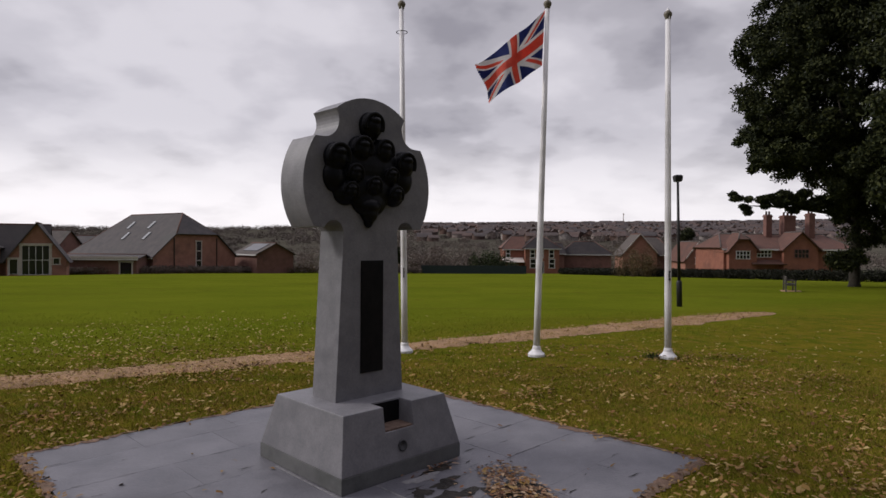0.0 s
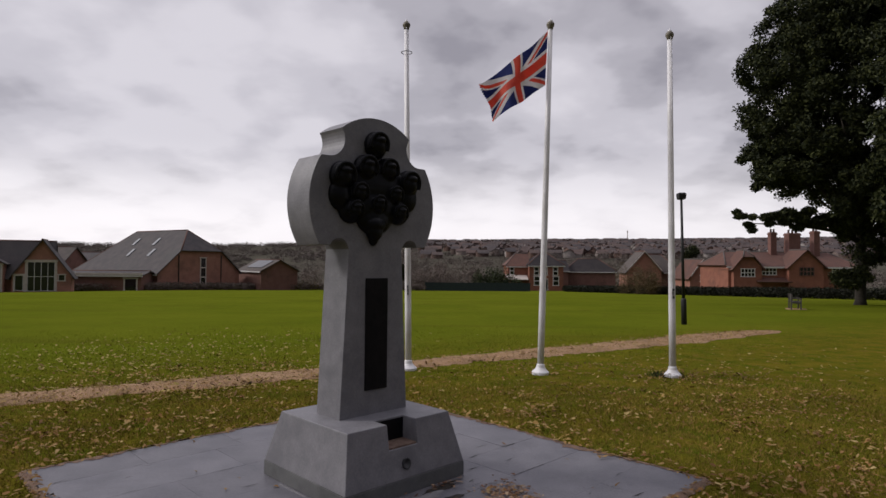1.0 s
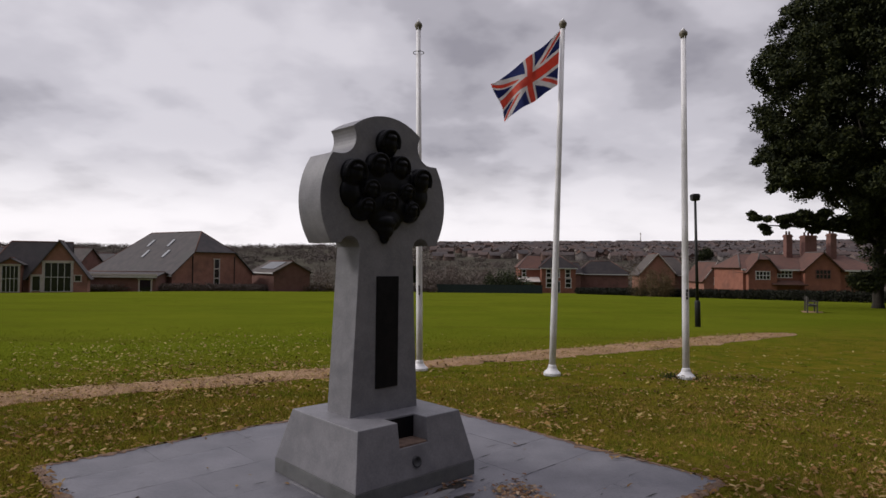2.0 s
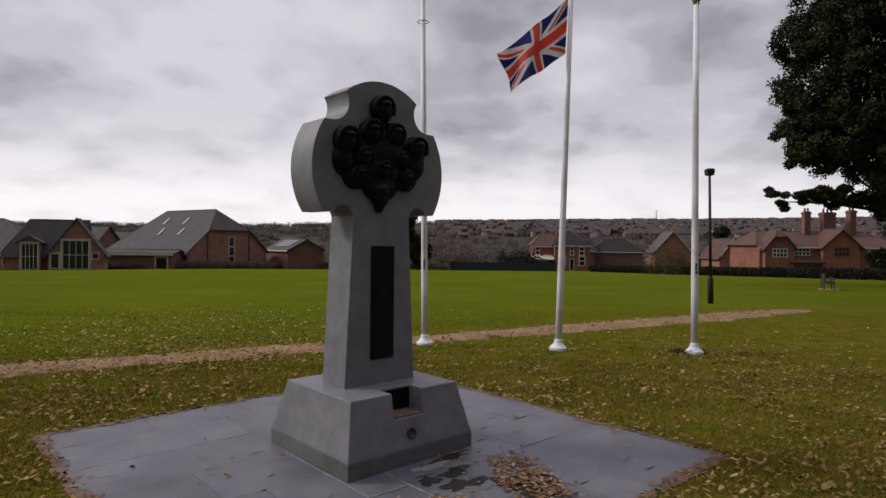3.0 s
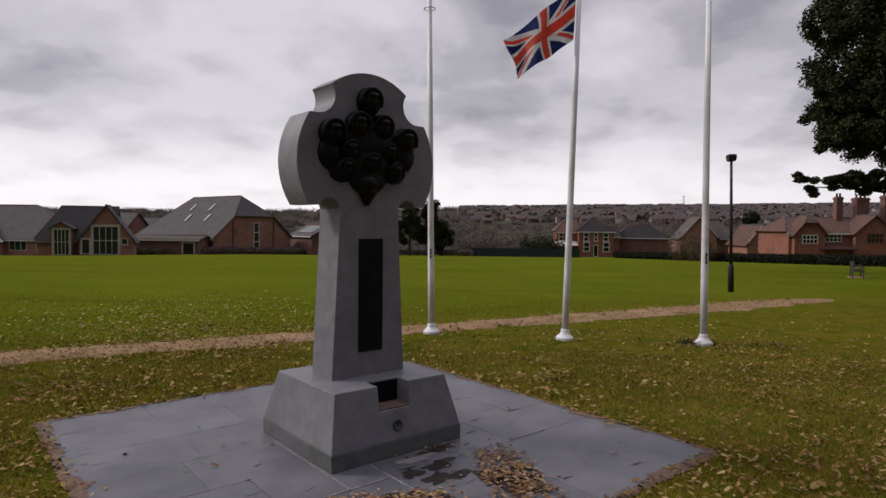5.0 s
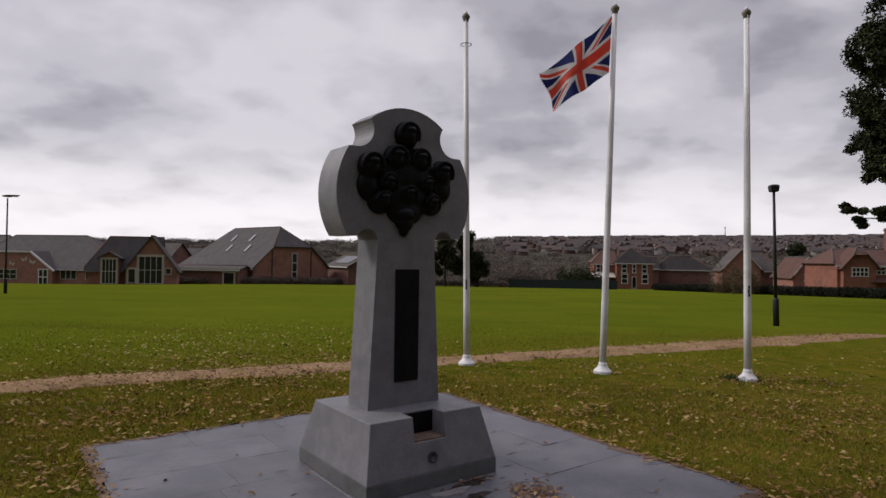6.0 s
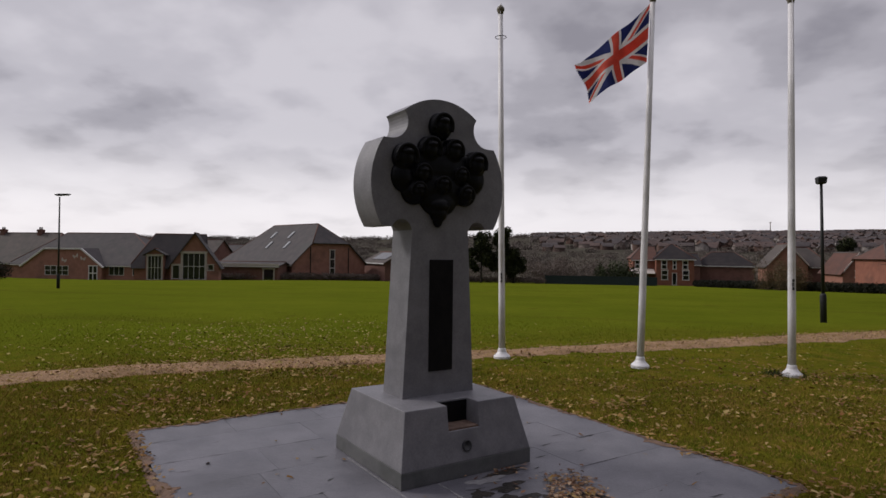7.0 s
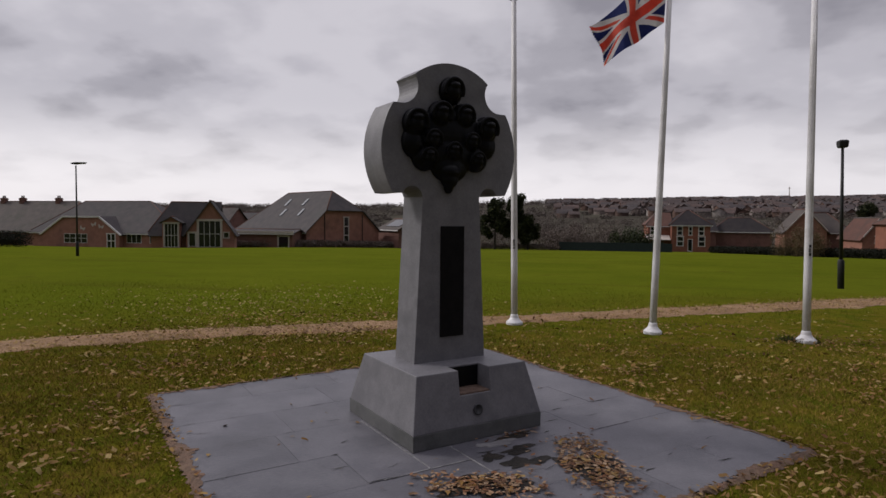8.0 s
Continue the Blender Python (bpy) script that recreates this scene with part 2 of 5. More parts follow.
M_WOODS = leafy("far_woods", [(0.112, 0.092, 0.080), (0.132, 0.110, 0.096), (0.094, 0.079, 0.069)])
M_LITTER = leafy("fallen_leaves", [(0.15, 0.068, 0.024), (0.23, 0.135, 0.045), (0.085, 0.040, 0.016), (0.30, 0.21, 0.09), (0.17, 0.082, 0.03), (0.24, 0.16, 0.055)], 0.85)
M_LITTER_PALE = leafy("pale_fallen_leaves", [(0.24, 0.18, 0.05), (0.33, 0.27, 0.10), (0.20, 0.13, 0.04)], 0.85)
M_PILE = leafy("damp_leaves", [(0.17, 0.080, 0.042), (0.060, 0.030, 0.019), (0.30, 0.185, 0.105), (0.035, 0.020, 0.014), (0.22, 0.105, 0.055), (0.36, 0.26, 0.17), (0.10, 0.052, 0.032)], 0.7)
M_EDGE = surf("reddish_soil_edge", (0.175, 0.108, 0.075), (0.115, 0.078, 0.055), 9, 0.95, 0.9, 50, (0.21, 0.145, 0.10), dist=0.02)
M_PALE_PATCH = surf("dried_silt", (0.20, 0.195, 0.20), (0.155, 0.15, 0.155), 9, 0.7, 0.2, 60)
M_MORTAR = surf("pale_mortar", (0.23, 0.225, 0.23), (0.12, 0.118, 0.125), 18, 0.9, 0.3, 90)
M_LITTER_TAN = leafy("tan_fallen_leaves", [(0.27, 0.180, 0.064), (0.20, 0.118, 0.038), (0.34, 0.250, 0.105), (0.15, 0.084, 0.026)], 0.85)
M_BLADE = leafy("grass_blades", [(0.104, 0.102, 0.011), (0.150, 0.140, 0.016), (0.27, 0.160, 0.055), (0.080, 0.086, 0.009)], 0.9, 0.0)
M_BLADE_FIELD = leafy("field_grass_blades", [(0.114, 0.131, 0.009), (0.144, 0.160, 0.012), (0.152, 0.136, 0.018)], 0.9, 0.0)
M_TOWN_WALL = leafy("far_house_walls", [(0.10, 0.062, 0.050), (0.13, 0.085, 0.07), (0.085, 0.058, 0.05), (0.36, 0.33, 0.31), (0.12, 0.08, 0.068), (0.09, 0.07, 0.062)])
M_TOWN_ROOF = leafy("far_house_roofs", [(0.060, 0.047, 0.044), (0.085, 0.057, 0.049), (0.050, 0.043, 0.044), (0.068, 0.055, 0.052)])
M_FENCE = surf("dark_green_fence", (0.018, 0.028, 0.030), (0.024, 0.036, 0.036), 3, 0.8, 0.1)
M_WOOD = surf("weathered_bench_wood", (0.05, 0.045, 0.04), (0.08, 0.07, 0.062), 12, 0.9, 0.4, 60)


def glass_material():
    m = bpy.data.materials.new("window_glass")
    m.use_nodes = True
    b = m.node_tree.nodes["Principled BSDF"]
    b.inputs["Base Color"].default_value = (0.012, 0.013, 0.016, 1)
    b.inputs["Roughness"].default_value = 0.12
    b.inputs["Specular IOR Level"].default_value = 0.5
    return m


M_GLASS = glass_material()
M_ROOFLIGHT = surf("rooflight_glass", (0.24, 0.25, 0.26), (0.30, 0.31, 0.32), 3, 0.3, 0.0, 30)


# ---- small builders ----
def part(name, bm, material, parent=None, label=""):
    """Links a bmesh as one mesh object under a thing or part."""
    me = bpy.data.meshes.new(name)
    bm.normal_update()
    bm.to_mesh(me)
    bm.free()
    for m in material if isinstance(material, (list, tuple)) else [material]:
        me.materials.append(m)
    ob = new(name, me)
    if parent:
        ob.parent = parent
    if label:
        tagged(ob, label)
    return ob


def thing(name, m, label, category, group="", kind=""):
    ob = new(name)
    ob.matrix_basis = m
    ob.empty_display_size = 0.1
    return tagged(ob, label, category, group, kind)


def mesh_of(name, verts, faces, material, smooth=False):
    """A mesh object from numpy arrays: verts (n, 3), faces (m, k)."""
    me = bpy.data.meshes.new(name)
    k = faces.shape[1]
    me.vertices.add(len(verts))
    me.vertices.foreach_set("co", np.asarray(verts, np.float32).ravel())
    me.loops.add(faces.size)
    me.loops.foreach_set("vertex_index", np.asarray(faces, np.int32).ravel())
    me.polygons.add(len(faces))
    me.polygons.foreach_set("loop_start", np.arange(0, faces.size, k, dtype=np.int32))
    me.update(calc_edges=True)
    me.validate()
    me.materials.append(material)
    return new(name, me)


def box(bm, x0, y0, z0, x1, y1, z1):
    v = [bm.verts.new(p) for p in ((x0, y0, z0), (x1, y0, z0), (x1, y1, z0), (x0, y1, z0), (x0, y0, z1), (x1, y0, z1), (x1, y1, z1), (x0, y1, z1))]
    for f in ((3, 2, 1, 0), (4, 5, 6, 7), (0, 1, 5, 4), (1, 2, 6, 5), (2, 3, 7, 6), (3, 0, 4, 7)):
        bm.faces.new([v[i] for i in f])
    return v


def prism(bm, pts, y0, y1):
    """Extrudes an outline of (x, z), counterclockwise seen from -y, from y0 to y1."""
    a = [bm.verts.new((x, y0, z)) for x, z in pts]
    b = [bm.verts.new((x, y1, z)) for x, z in pts]
    bm.faces.new(a)
    bm.faces.new(b[::-1])
    for i in range(len(pts)):
        j = (i + 1) % len(pts)
        bm.faces.new((a[j], a[i], b[i], b[j]))


def slab_of(bm, corners, t):
    """A plate of thickness t laid on corners."""
    c = [Vector(p) for p in corners]
    nrm = (c[1] - c[0]).cross(c[2] - c[0]).normalized()
    lo = [bm.verts.new(p) for p in c]
    hi = [bm.verts.new(p + nrm * t) for p in c]
    bm.faces.new(lo[::-1])
    bm.faces.new(hi)
    for i in range(len(c)):
        j = (i + 1) % len(c)
        bm.faces.new((lo[i], lo[j], hi[j], hi[i]))


def lathe(bm, profile, n=20, centre=(0, 0)):
    """Turns a profile of (radius, z) round the z axis."""
    rings = []
    for r, z in profile:
        rings.append([bm.verts.new((centre[0] + r * math.cos(2 * math.pi * i / n), centre[1] + r * math.sin(2 * math.pi * i / n), z)) for i in range(n)])
    for a, b in zip(rings, rings[1:]):
        for i in range(n):
            bm.faces.new((a[i], a[(i + 1) % n], b[(i + 1) % n], b[i]))
    bm.faces.new(rings[0][::-1])
    bm.faces.new(rings[-1])
    for f in bm.faces:
        f.smooth = True


def tube(bm, pts, radii, n=8):
    """A tapered limb through pts."""
    rings = []
    for i, p in enumerate(pts):
        p = Vector(p)
        d = (Vector(pts[min(i + 1, len(pts) - 1)]) - Vector(pts[max(i - 1, 0)])).normalized()
        u = d.orthogonal().normalized()
        v = d.cross(u)
        rings.append([bm.verts.new(p + (u * math.cos(2 * math.pi * k / n) + v * math.sin(2 * math.pi * k / n)) * radii[i]) for k in range(n)])
    for a, b in zip(rings, rings[1:]):
        u0 = min(range(n), key=lambda s: (a[0].co - b[s].co).length)
        for i in range(n):
            bm.faces.new((a[i], a[(i + 1) % n], b[(i + 1 + u0) % n], b[(i + u0) % n]))
    bm.faces.new(rings[0][::-1])
    bm.faces.new(rings[-1])
    for f in bm.faces:
        f.smooth = True


def rounded(bm, width, segments=2, sharp=0.5):
    """Bevels the sharp edges of a bmesh."""
    bm.normal_update()
    edges = [e for e in bm.edges if len(e.link_faces) == 2 and e.calc_face_angle(0) > sharp]
    bmesh.ops.bevel(bm, geom=edges, offset=width, segments=segments, affect="EDGES", profile=0.6, clamp_overlap=True)


rng = np.random.default_rng(7)


def clumps(name, centres, radii, per, size, material, shell=0.55, flat=0.0, seed=1):
    """Foliage: many small tilted leaves round each centre, denser towards the clump's skin."""
    r = np.random.default_rng(seed)
    centres, radii = np.asarray(centres, float), np.asarray(radii, float)
    if radii.ndim == 1:
        radii = np.repeat(radii[:, None], 3, 1)
    n = len(centres) * per
    d = r.normal(size=(n, 3))
    d /= np.linalg.norm(d, axis=1)[:, None]
    rad = shell + (1 - shell) * r.random(n) ** 0.7
    rad *= 0.85 + 0.3 * r.random(n)
    idx = np.repeat(np.arange(len(centres)), per)
    p = centres[idx] + d * rad[:, None] * radii[idx]
    a = r.normal(size=(n, 3))
    a[:, 2] *= 1 - flat
    a /= np.linalg.norm(a, axis=1)[:, None]
    b = np.cross(a, r.normal(size=(n, 3)))
    b /= np.linalg.norm(b, axis=1)[:, None]
    s = size * (0.6 + 0.8 * r.random(n))[:, None]
    v = np.stack([p - a * s, p + b * s * 0.45, p + a * s, p - b * s * 0.45], 1).reshape(-1, 3)
    f = np.arange(n * 4).reshape(-1, 4)
    return mesh_of(name, v, f, material)


# ---- ground ----
SKYLINE_X = [-1400, -990, -576, -380, -257, -8, 200, 370, 580, 1400]
SKYLINE_Z = [17, 19, 21.5, 19.5, 22.5, 28, 30.8, 33, 37, 40]


def ground_z(x, y):
    """Height of the land: level round the memorial, a field that falls away, a far hillside."""
    x, y = np.asarray(x, float), np.asarray(y, float)
    d = np.clip(y - 9.0, 0, 117)
    d = d - 3.0 * (1 - np.exp(-d / 3.0))
    w = np.clip((-35 - x) / 40, 0, 1)
    k = 0.0355 + 0.0085 * w * w * (3 - 2 * w)
    z = -0.015 - k * d
    s = np.clip((y - 190) / 710, 0, 1)
    s = 0.35 * s + 0.65 * s * s * (3 - 2 * s)
    hill = np.interp(x * 900 / np.maximum(y, 400), SKYLINE_X, SKYLINE_Z)
    z = z * (1 - s) + hill * s
    z = z - np.clip(y - 950, 0, 2000) * 0.004
    return z


gx = np.concatenate([-np.geomspace(2600, 13, 46), np.arange(-12, 12.01, 0.4), np.geomspace(13, 2600, 46)])
gy = np.concatenate([-np.geomspace(1500, 5, 14), np.arange(-4, 20.01, 0.4), np.geomspace(21, 2600, 90)])
GX, GY = np.meshgrid(gx, gy)
GZ = ground_z(GX, GY)
nearby = (np.abs(GX) < 14) & (GY > -5) & (GY < 22)
bumps = np.sin(GX * 1.9 + np.sin(GY * 1.3)) * np.cos(GY * 1.6 + GX * 0.4) * 0.006
GZ = GZ + np.where(nearby, bumps - 0.004, 0)
nx, ny = len(gx), len(gy)
i, j = np.meshgrid(np.arange(nx - 1), np.arange(ny - 1))
a = (j * nx + i).ravel()
ground = mesh_of("ground", np.stack([GX.ravel(), GY.ravel(), GZ.ravel()], 1), np.stack([a, a + 1, a + 1 + nx, a + nx], 1), M_GROUND)
tagged(ground, "mown winter park grass falling gently away to a hillside", "grass", kind="structure")
ground.data.polygons.foreach_set("use_smooth", np.ones(len(ground.data.polygons), bool))

# the worn path, a shallow strip with ragged edges
PATH_LINE = [(-11.5, 2.3, 0.42), (-8.6, 4.75, 0.42), (-6.44, 6.54, 0.42), (-5.2, 7.70, 0.42), (-4.2, 8.25, 0.42), (-2.97, 8.92, 0.42), (-1.95, 9.46, 0.42), (-0.4, 10.42, 0.43), (1.3, 11.6, 0.50), (3.3, 12.95, 0.56), (5.4, 14.45, 0.62), (7.2, 15.9, 0.66), (8.2, 16.66, 0.58), (9.0, 17.15, 0.40), (9.75, 17.6, 0.12)]


def along(line, step=0.12):
    pts = np.array(line)
    seg = np.r_[0, np.cumsum(np.linalg.norm(np.diff(pts[:, :2], axis=0), axis=1))]
    s = np.arange(0, seg[-1], step)
    return np.stack([np.interp(s, seg, pts[:, c]) for c in range(3)], 1)


track = along(PATH_LINE)
rp = np.random.default_rng(3)
wob = np.cumsum(rp.normal(0, 0.03, (len(track), 2)), 0)
wob -= np.stack([np.convolve(wob[:, c], np.ones(25) / 25, "same") for c in range(2)], 1)
tang = np.gradient(track[:, :2], axis=0)
tang /= np.linalg.norm(tang, axis=1)[:, None]
side = np.stack([-tang[:, 1], tang[:, 0]], 1)
rows = []
for q in np.linspace(-1, 1, 9):
    wdt = track[:, 2] + (wob[:, 0] if q < 0 else wob[:, 1]) + rp.normal(0, 0.045, len(track))
    p = track[:, :2] + side * (q * wdt)[:, None]
    z = ground_z(p[:, 0], p[:, 1]) + 0.022 - 0.034 * q ** 4 + rp.normal(0, 0.004, len(track))
    rows.append(np.c_[p, z])
pv = np.stack(rows, 1)
npt = len(track)
ii, jj = np.meshgrid(np.arange(8), np.arange(npt - 1))
a = (jj * 9 + ii).ravel()
path_ob = mesh_of("path", pv.reshape(-1, 3), np.stack([a, a + 1, a + 10, a + 9], 1), M_PATH)
tagged(path_ob, "narrow trodden earth path strewn with leaves", "path", kind="structure")

# ---- memorial ----
C = Vector((-0.588, 5.087, 0))
TURN = 43.6
LOCAL = pose(C.x, C.y, 0, 0, 0, TURN)
cross = thing("memorial_cross", LOCAL, "grey stone memorial cross with dark bronze relief on stepped base", "war memorial")

# plinth band; the foot is a little wider behind and to the recess side than its top
Z0, Z1, ZF = 0.112, 0.505, 0.328
X0B, X1B, YF0, YK0 = -0.546, 0.586, 0.520, 0.566
X0T, X1T, YFT, YKT = -0.484, 0.476, 0.450, 0.416
bm = bmesh.new()
box(bm, X0B, -YF0, 0, X1B, YK0, 0.112)
rounded(bm, 0.006)
part("plinth_band", bm, M_STONE_BAND, cross, "darker damp stone band at the foot")

# sloped base with the recess in its front
YB, YT = YF0 - 0.002, YFT
NL, NR, NB = -0.140, 0.128, 0.305


def front_y(z):
    return -(YB + (YT - YB) * (z - Z0) / (Z1 - Z0))


bm = bmesh.new()
V = {}
for key, p in {
    "bl": (X0B + 0.002, -YB, Z0), "br": (X1B - 0.002, -YB, Z0), "kr": (X1B - 0.002, YK0 - 0.002, Z0), "kl": (X0B + 0.002, YK0 - 0.002, Z0),
    "tl": (X0T, -YT, Z1), "tr": (X1T, -YT, Z1), "ur": (X1T, YKT, Z1), "ul": (X0T, YKT, Z1),
    "n1": (NL, -YT, Z1), "n2": (NR, -YT, Z1), "f1": (NL, front_y(ZF), ZF), "f2": (NR, front_y(ZF), ZF),
    "b1": (NL, -NB, Z1), "b2": (NR, -NB, Z1), "g1": (NL, -NB, ZF), "g2": (NR, -NB, ZF)}.items():
    V[key] = bm.verts.new(p)
for f in ("bl br tr n2 f2 f1 n1 tl", "tl n1 b1 b2 n2 tr ur ul", "br kr ur tr", "kr kl ul ur", "kl bl tl ul", "kl kr br bl",
          "n1 f1 g1 b1", "n2 b2 g2 f2", "b1 g1 g2 b2", "f1 f2 g2 g1"):
    bm.faces.new([V[k] for k in f.split()])
rounded(bm, 0.007)
part("base", bm, M_STONE, cross)
bm = bmesh.new()
box(bm, NL + 0.004, -0.47, ZF - 0.002, NR - 0.004, -NB - 0.004, ZF + 0.012)
part("recess_floor", bm, surf("rusty_recess", (0.10, 0.065, 0.05), (0.16, 0.11, 0.085), 14, 0.9, 0.3, 80), cross, "rust-stained floor of the recess")
# black panels stand in for shade at the recess's back and left
bm = bmesh.new()
box(bm, NL + 0.003, -NB - 0.010, ZF + 0.013, NR - 0.003, -NB - 0.001, Z1 - 0.012)
box(bm, NL + 0.001, -0.44, ZF + 0.013, NL + 0.008, -NB - 0.011, Z1 - 0.012)
part("recess_lining", bm, M_BRONZE, cross, "black panels put in to darken the recess")
# drain boss under the recess
bm = bmesh.new()
tilt = math.degrees(math.atan2(YB - YT, Z1 - Z0))
lathe(bm, [(0.040, 0), (0.040, 0.010), (0.031, 0.012), (0.030, 0.006), (0.015, 0.005), (0.014, 0.001)], 24)
boss = part("boss", bm, M_BOSS, cross, "small round dark boss")
boss.matrix_basis = pose(0.0, front_y(0.215) - 0.001, 0.215, 90 - tilt, 0, 0)

# shaft and wheel head in one outline
def arc(cx, cz, r, a0, a1, n):
    return [(cx + r * math.cos(radians(a0 + (a1 - a0) * t / n)), cz + r * math.sin(radians(a0 + (a1 - a0) * t / n))) for t in range(n + 1)]


right = [(0.322, 0.500), (0.256, 1.762)]
right += arc(0.345, 1.757, 0.083, 172, 22, 9)[1:]
right += [(0.432, 1.786)]
right += arc(0, 2.11, 0.602, -32.4, 33.0, 26)
right += arc(0.440, 2.576, 0.138, 270, 143, 12)
top = arc(0, 2.255, 0.520, 51.3, 90, 12)
right += top
left = [(-x, z) for x, z in right[::-1]][1:]
bm = bmesh.new()
prism(bm, right + left, -0.125, 0.178)
rounded(bm, 0.008, 2, 0.45)
part("shaft_and_head", bm, M_STONE, cross)
bm = bmesh.new()
box(bm, -0.099, -0.134, 0.690, 0.115, -0.10, 1.542)
rounded(bm, 0.003, 1)
plaque = part("plaque", bm, M_PLAQUE, cross, "tall narrow blackened plaque")
# relief: a cluster of plain domed, rimmed shapes tapering to a point
bm = bmesh.new()


def blob(x, y, z, rx, ry, rz, tilt=0.0):
    bmesh.ops.create_uvsphere(bm, u_segments=20, v_segments=12, radius=1.0, matrix=pose(x, y, z, 0, tilt, 0) @ Matrix.Diagonal((rx, ry, rz, 1)))


FIGURES = [(-0.030, 2.560, 0.100), (-0.341, 2.295, 0.102), (-0.132, 2.372, 0.098), (0.078, 2.376, 0.094), (0.297, 2.292, 0.102), (-0.201, 2.180, 0.080),
           (0.143, 2.186, 0.076), (-0.024, 2.100, 0.078), (-0.240, 2.050, 0.074), (0.196, 2.045, 0.074)]
for x, z, r in FIGURES:
    # an oval hood, an arched brim round its upper half and a smaller dome within
    blob(x, -0.140, z, r, 0.070, r * 1.08)
    blob(x, -0.180, z - r * 0.02, r * 0.60, 0.050, r * 0.72)
    brim = [(x + r * 0.84 * math.cos(radians(k)), -0.196 - 0.012 * math.sin(radians(k)), z + r * 0.90 * math.sin(radians(k))) for k in range(-25, 206, 15)]
    tube(bm, brim, [r * 0.15] * len(brim), 8)
    blob(x, -0.196, z + r * 0.36, r * 0.50, 0.046, r * 0.30)
for x, z, rx, rz in ((-0.02, 2.26, 0.33, 0.17), (-0.02, 2.10, 0.27, 0.17), (-0.03, 2.00, 0.17, 0.13), (-0.345, 2.16, 0.10, 0.12), (0.30, 2.18, 0.10, 0.12), (-0.25, 2.05, 0.11, 0.10), (0.21, 2.06, 0.11, 0.10)):
    blob(x, -0.125, z, rx, 0.062, rz)
# the pointed shield at the foot
blob(-0.038, -0.150, 1.955, 0.098, 0.055, 0.062)
blob(-0.038, -0.145, 1.900, 0.075, 0.050, 0.075)
blob(-0.038, -0.135, 1.850, 0.042, 0.040, 0.062)
for f in bm.faces:
    f.smooth = True
relief = part("relief", bm, M_BRONZE, cross, "near-black cast relief of clustered domed shapes")
fuse = relief.modifiers.new("fuse", "REMESH")
fuse.mode, fuse.voxel_size, fuse.use_smooth_shade = "VOXEL", 0.006, True

# ---- flagpoles ----
def flagpole(name, base, top, label):
    lean = Vector(top) - Vector(base)
    q = lean.to_track_quat("Z", "Y").to_matrix().to_4x4()
    ob = thing(name, Matrix.Translation(base) @ q, label, "flagpole", "row of flagpoles")
    h = lean.length
    bm = bmesh.new()
    lathe(bm, [(0.050, 0.10), (0.050, 0.9), (0.047, 2.0), (0.042, 3.4), (0.036, h - 0.12)], 20)
    part("pole", bm, M_POLE, ob)
    bm = bmesh.new()
    lathe(bm, [(0.128, -0.06), (0.130, 0.014), (0.118, 0.026), (0.086, 0.055), (0.066, 0.085), (0.060, 0.125), (0.054, 0.135), (0.050, 0.137)], 24)
    for f in bm.faces:
        f.smooth = False
    part("base_collar", bm, M_POLE, ob, "flared white foot")
    bm = bmesh.new()
    lathe(bm, [(0.030, h - 0.13), (0.042, h - 0.125), (0.044, h - 0.10), (0.060, h - 0.07), (0.062, h - 0.045), (0.050, h - 0.02), (0.028, h - 0.006)], 20)
    fin = part("finial", bm, M_FINIAL, ob, "dark rounded truck")
    bm = bmesh.new()
    lathe(bm, [(0.034, h - 0.012), (0.028, h + 0.012), (0.010, h + 0.022), (0.005, h + 0.05)], 16)
    part("cap", bm, M_POLE, fin)
    bm = bmesh.new()
    for s in (-1, 1):
        box(bm, 0.040, -0.010, 1.23 + s * 0.055 - 0.02, 0.082, 0.010, 1.23 + s * 0.055 + 0.02)
    box(bm, 0.040, -0.012, 1.20, 0.065, 0.012, 1.26)
    rounded(bm, 0.004, 1)
    part("cleat", bm, M_BLACK, ob, "dark metal rope cleat")
    bm = bmesh.new()
    tube(bm, [(0.062, 0, 1.2), (0.058, 0.004, 3.0), (0.050, 0, h - 0.10)], [0.004, 0.004, 0.004], 6)
    part("halyard", bm, M_POLE, ob)
    return ob


POLES = [((-0.436, 9.87, 0.0), (-0.52, 9.87, 5.47)), ((1.585, 9.587, 0.0), (1.715, 9.587, 5.40)), ((3.547, 9.421, 0.0), (3.497, 9.421, 5.205))]
p1 = flagpole("flagpole", *POLES[0], "white painted flagpole with a wire ring, standing in grass")
flagpole("flagpole", *POLES[1], "white painted flagpole leaning slightly and flying a flag")
flagpole("flagpole", *POLES[2], "white painted flagpole without a flag, standing in grass")
bm = bmesh.new()
ring = [(0.085 * math.cos(2 * math.pi * k / 24), 0.085 * math.sin(2 * math.pi * k / 24), 4.98) for k in range(25)]
tube(bm, ring, [0.006] * 25, 6)
for k in (0, 12):
    tube(bm, [ring[k], (0.02 if k == 0 else -0.02, 0, 4.98)], [0.006, 0.006], 6)
part("ring", bm, M_BLACK, p1, "thin wire halyard ring")

# ---- flag ----
def union_colour(u, v):
    """0 blue, 1 white, 2 red at u, v in flag widths of 60 by 30."""
    x, y = u * 60 - 30, v * 30 - 15
    if abs(x) < 3 or abs(y) < 3:
        return 2
    if abs(x) < 5 or abs(y) < 5:
        return 1
    for sx in (1, -1):
        d = (y - sx * x * 0.5) / math.hypot(1, 0.5)
        if abs(d) < 3:
            turn = -1 if (x * sx > 0) == (sx > 0) else 1
            turn = turn if sx > 0 else -turn
            red = (0 < d < 2) if turn * (1 if x > 0 else 1) > 0 else (-2 < d < 0)
            return 2 if red else 1
    return 0


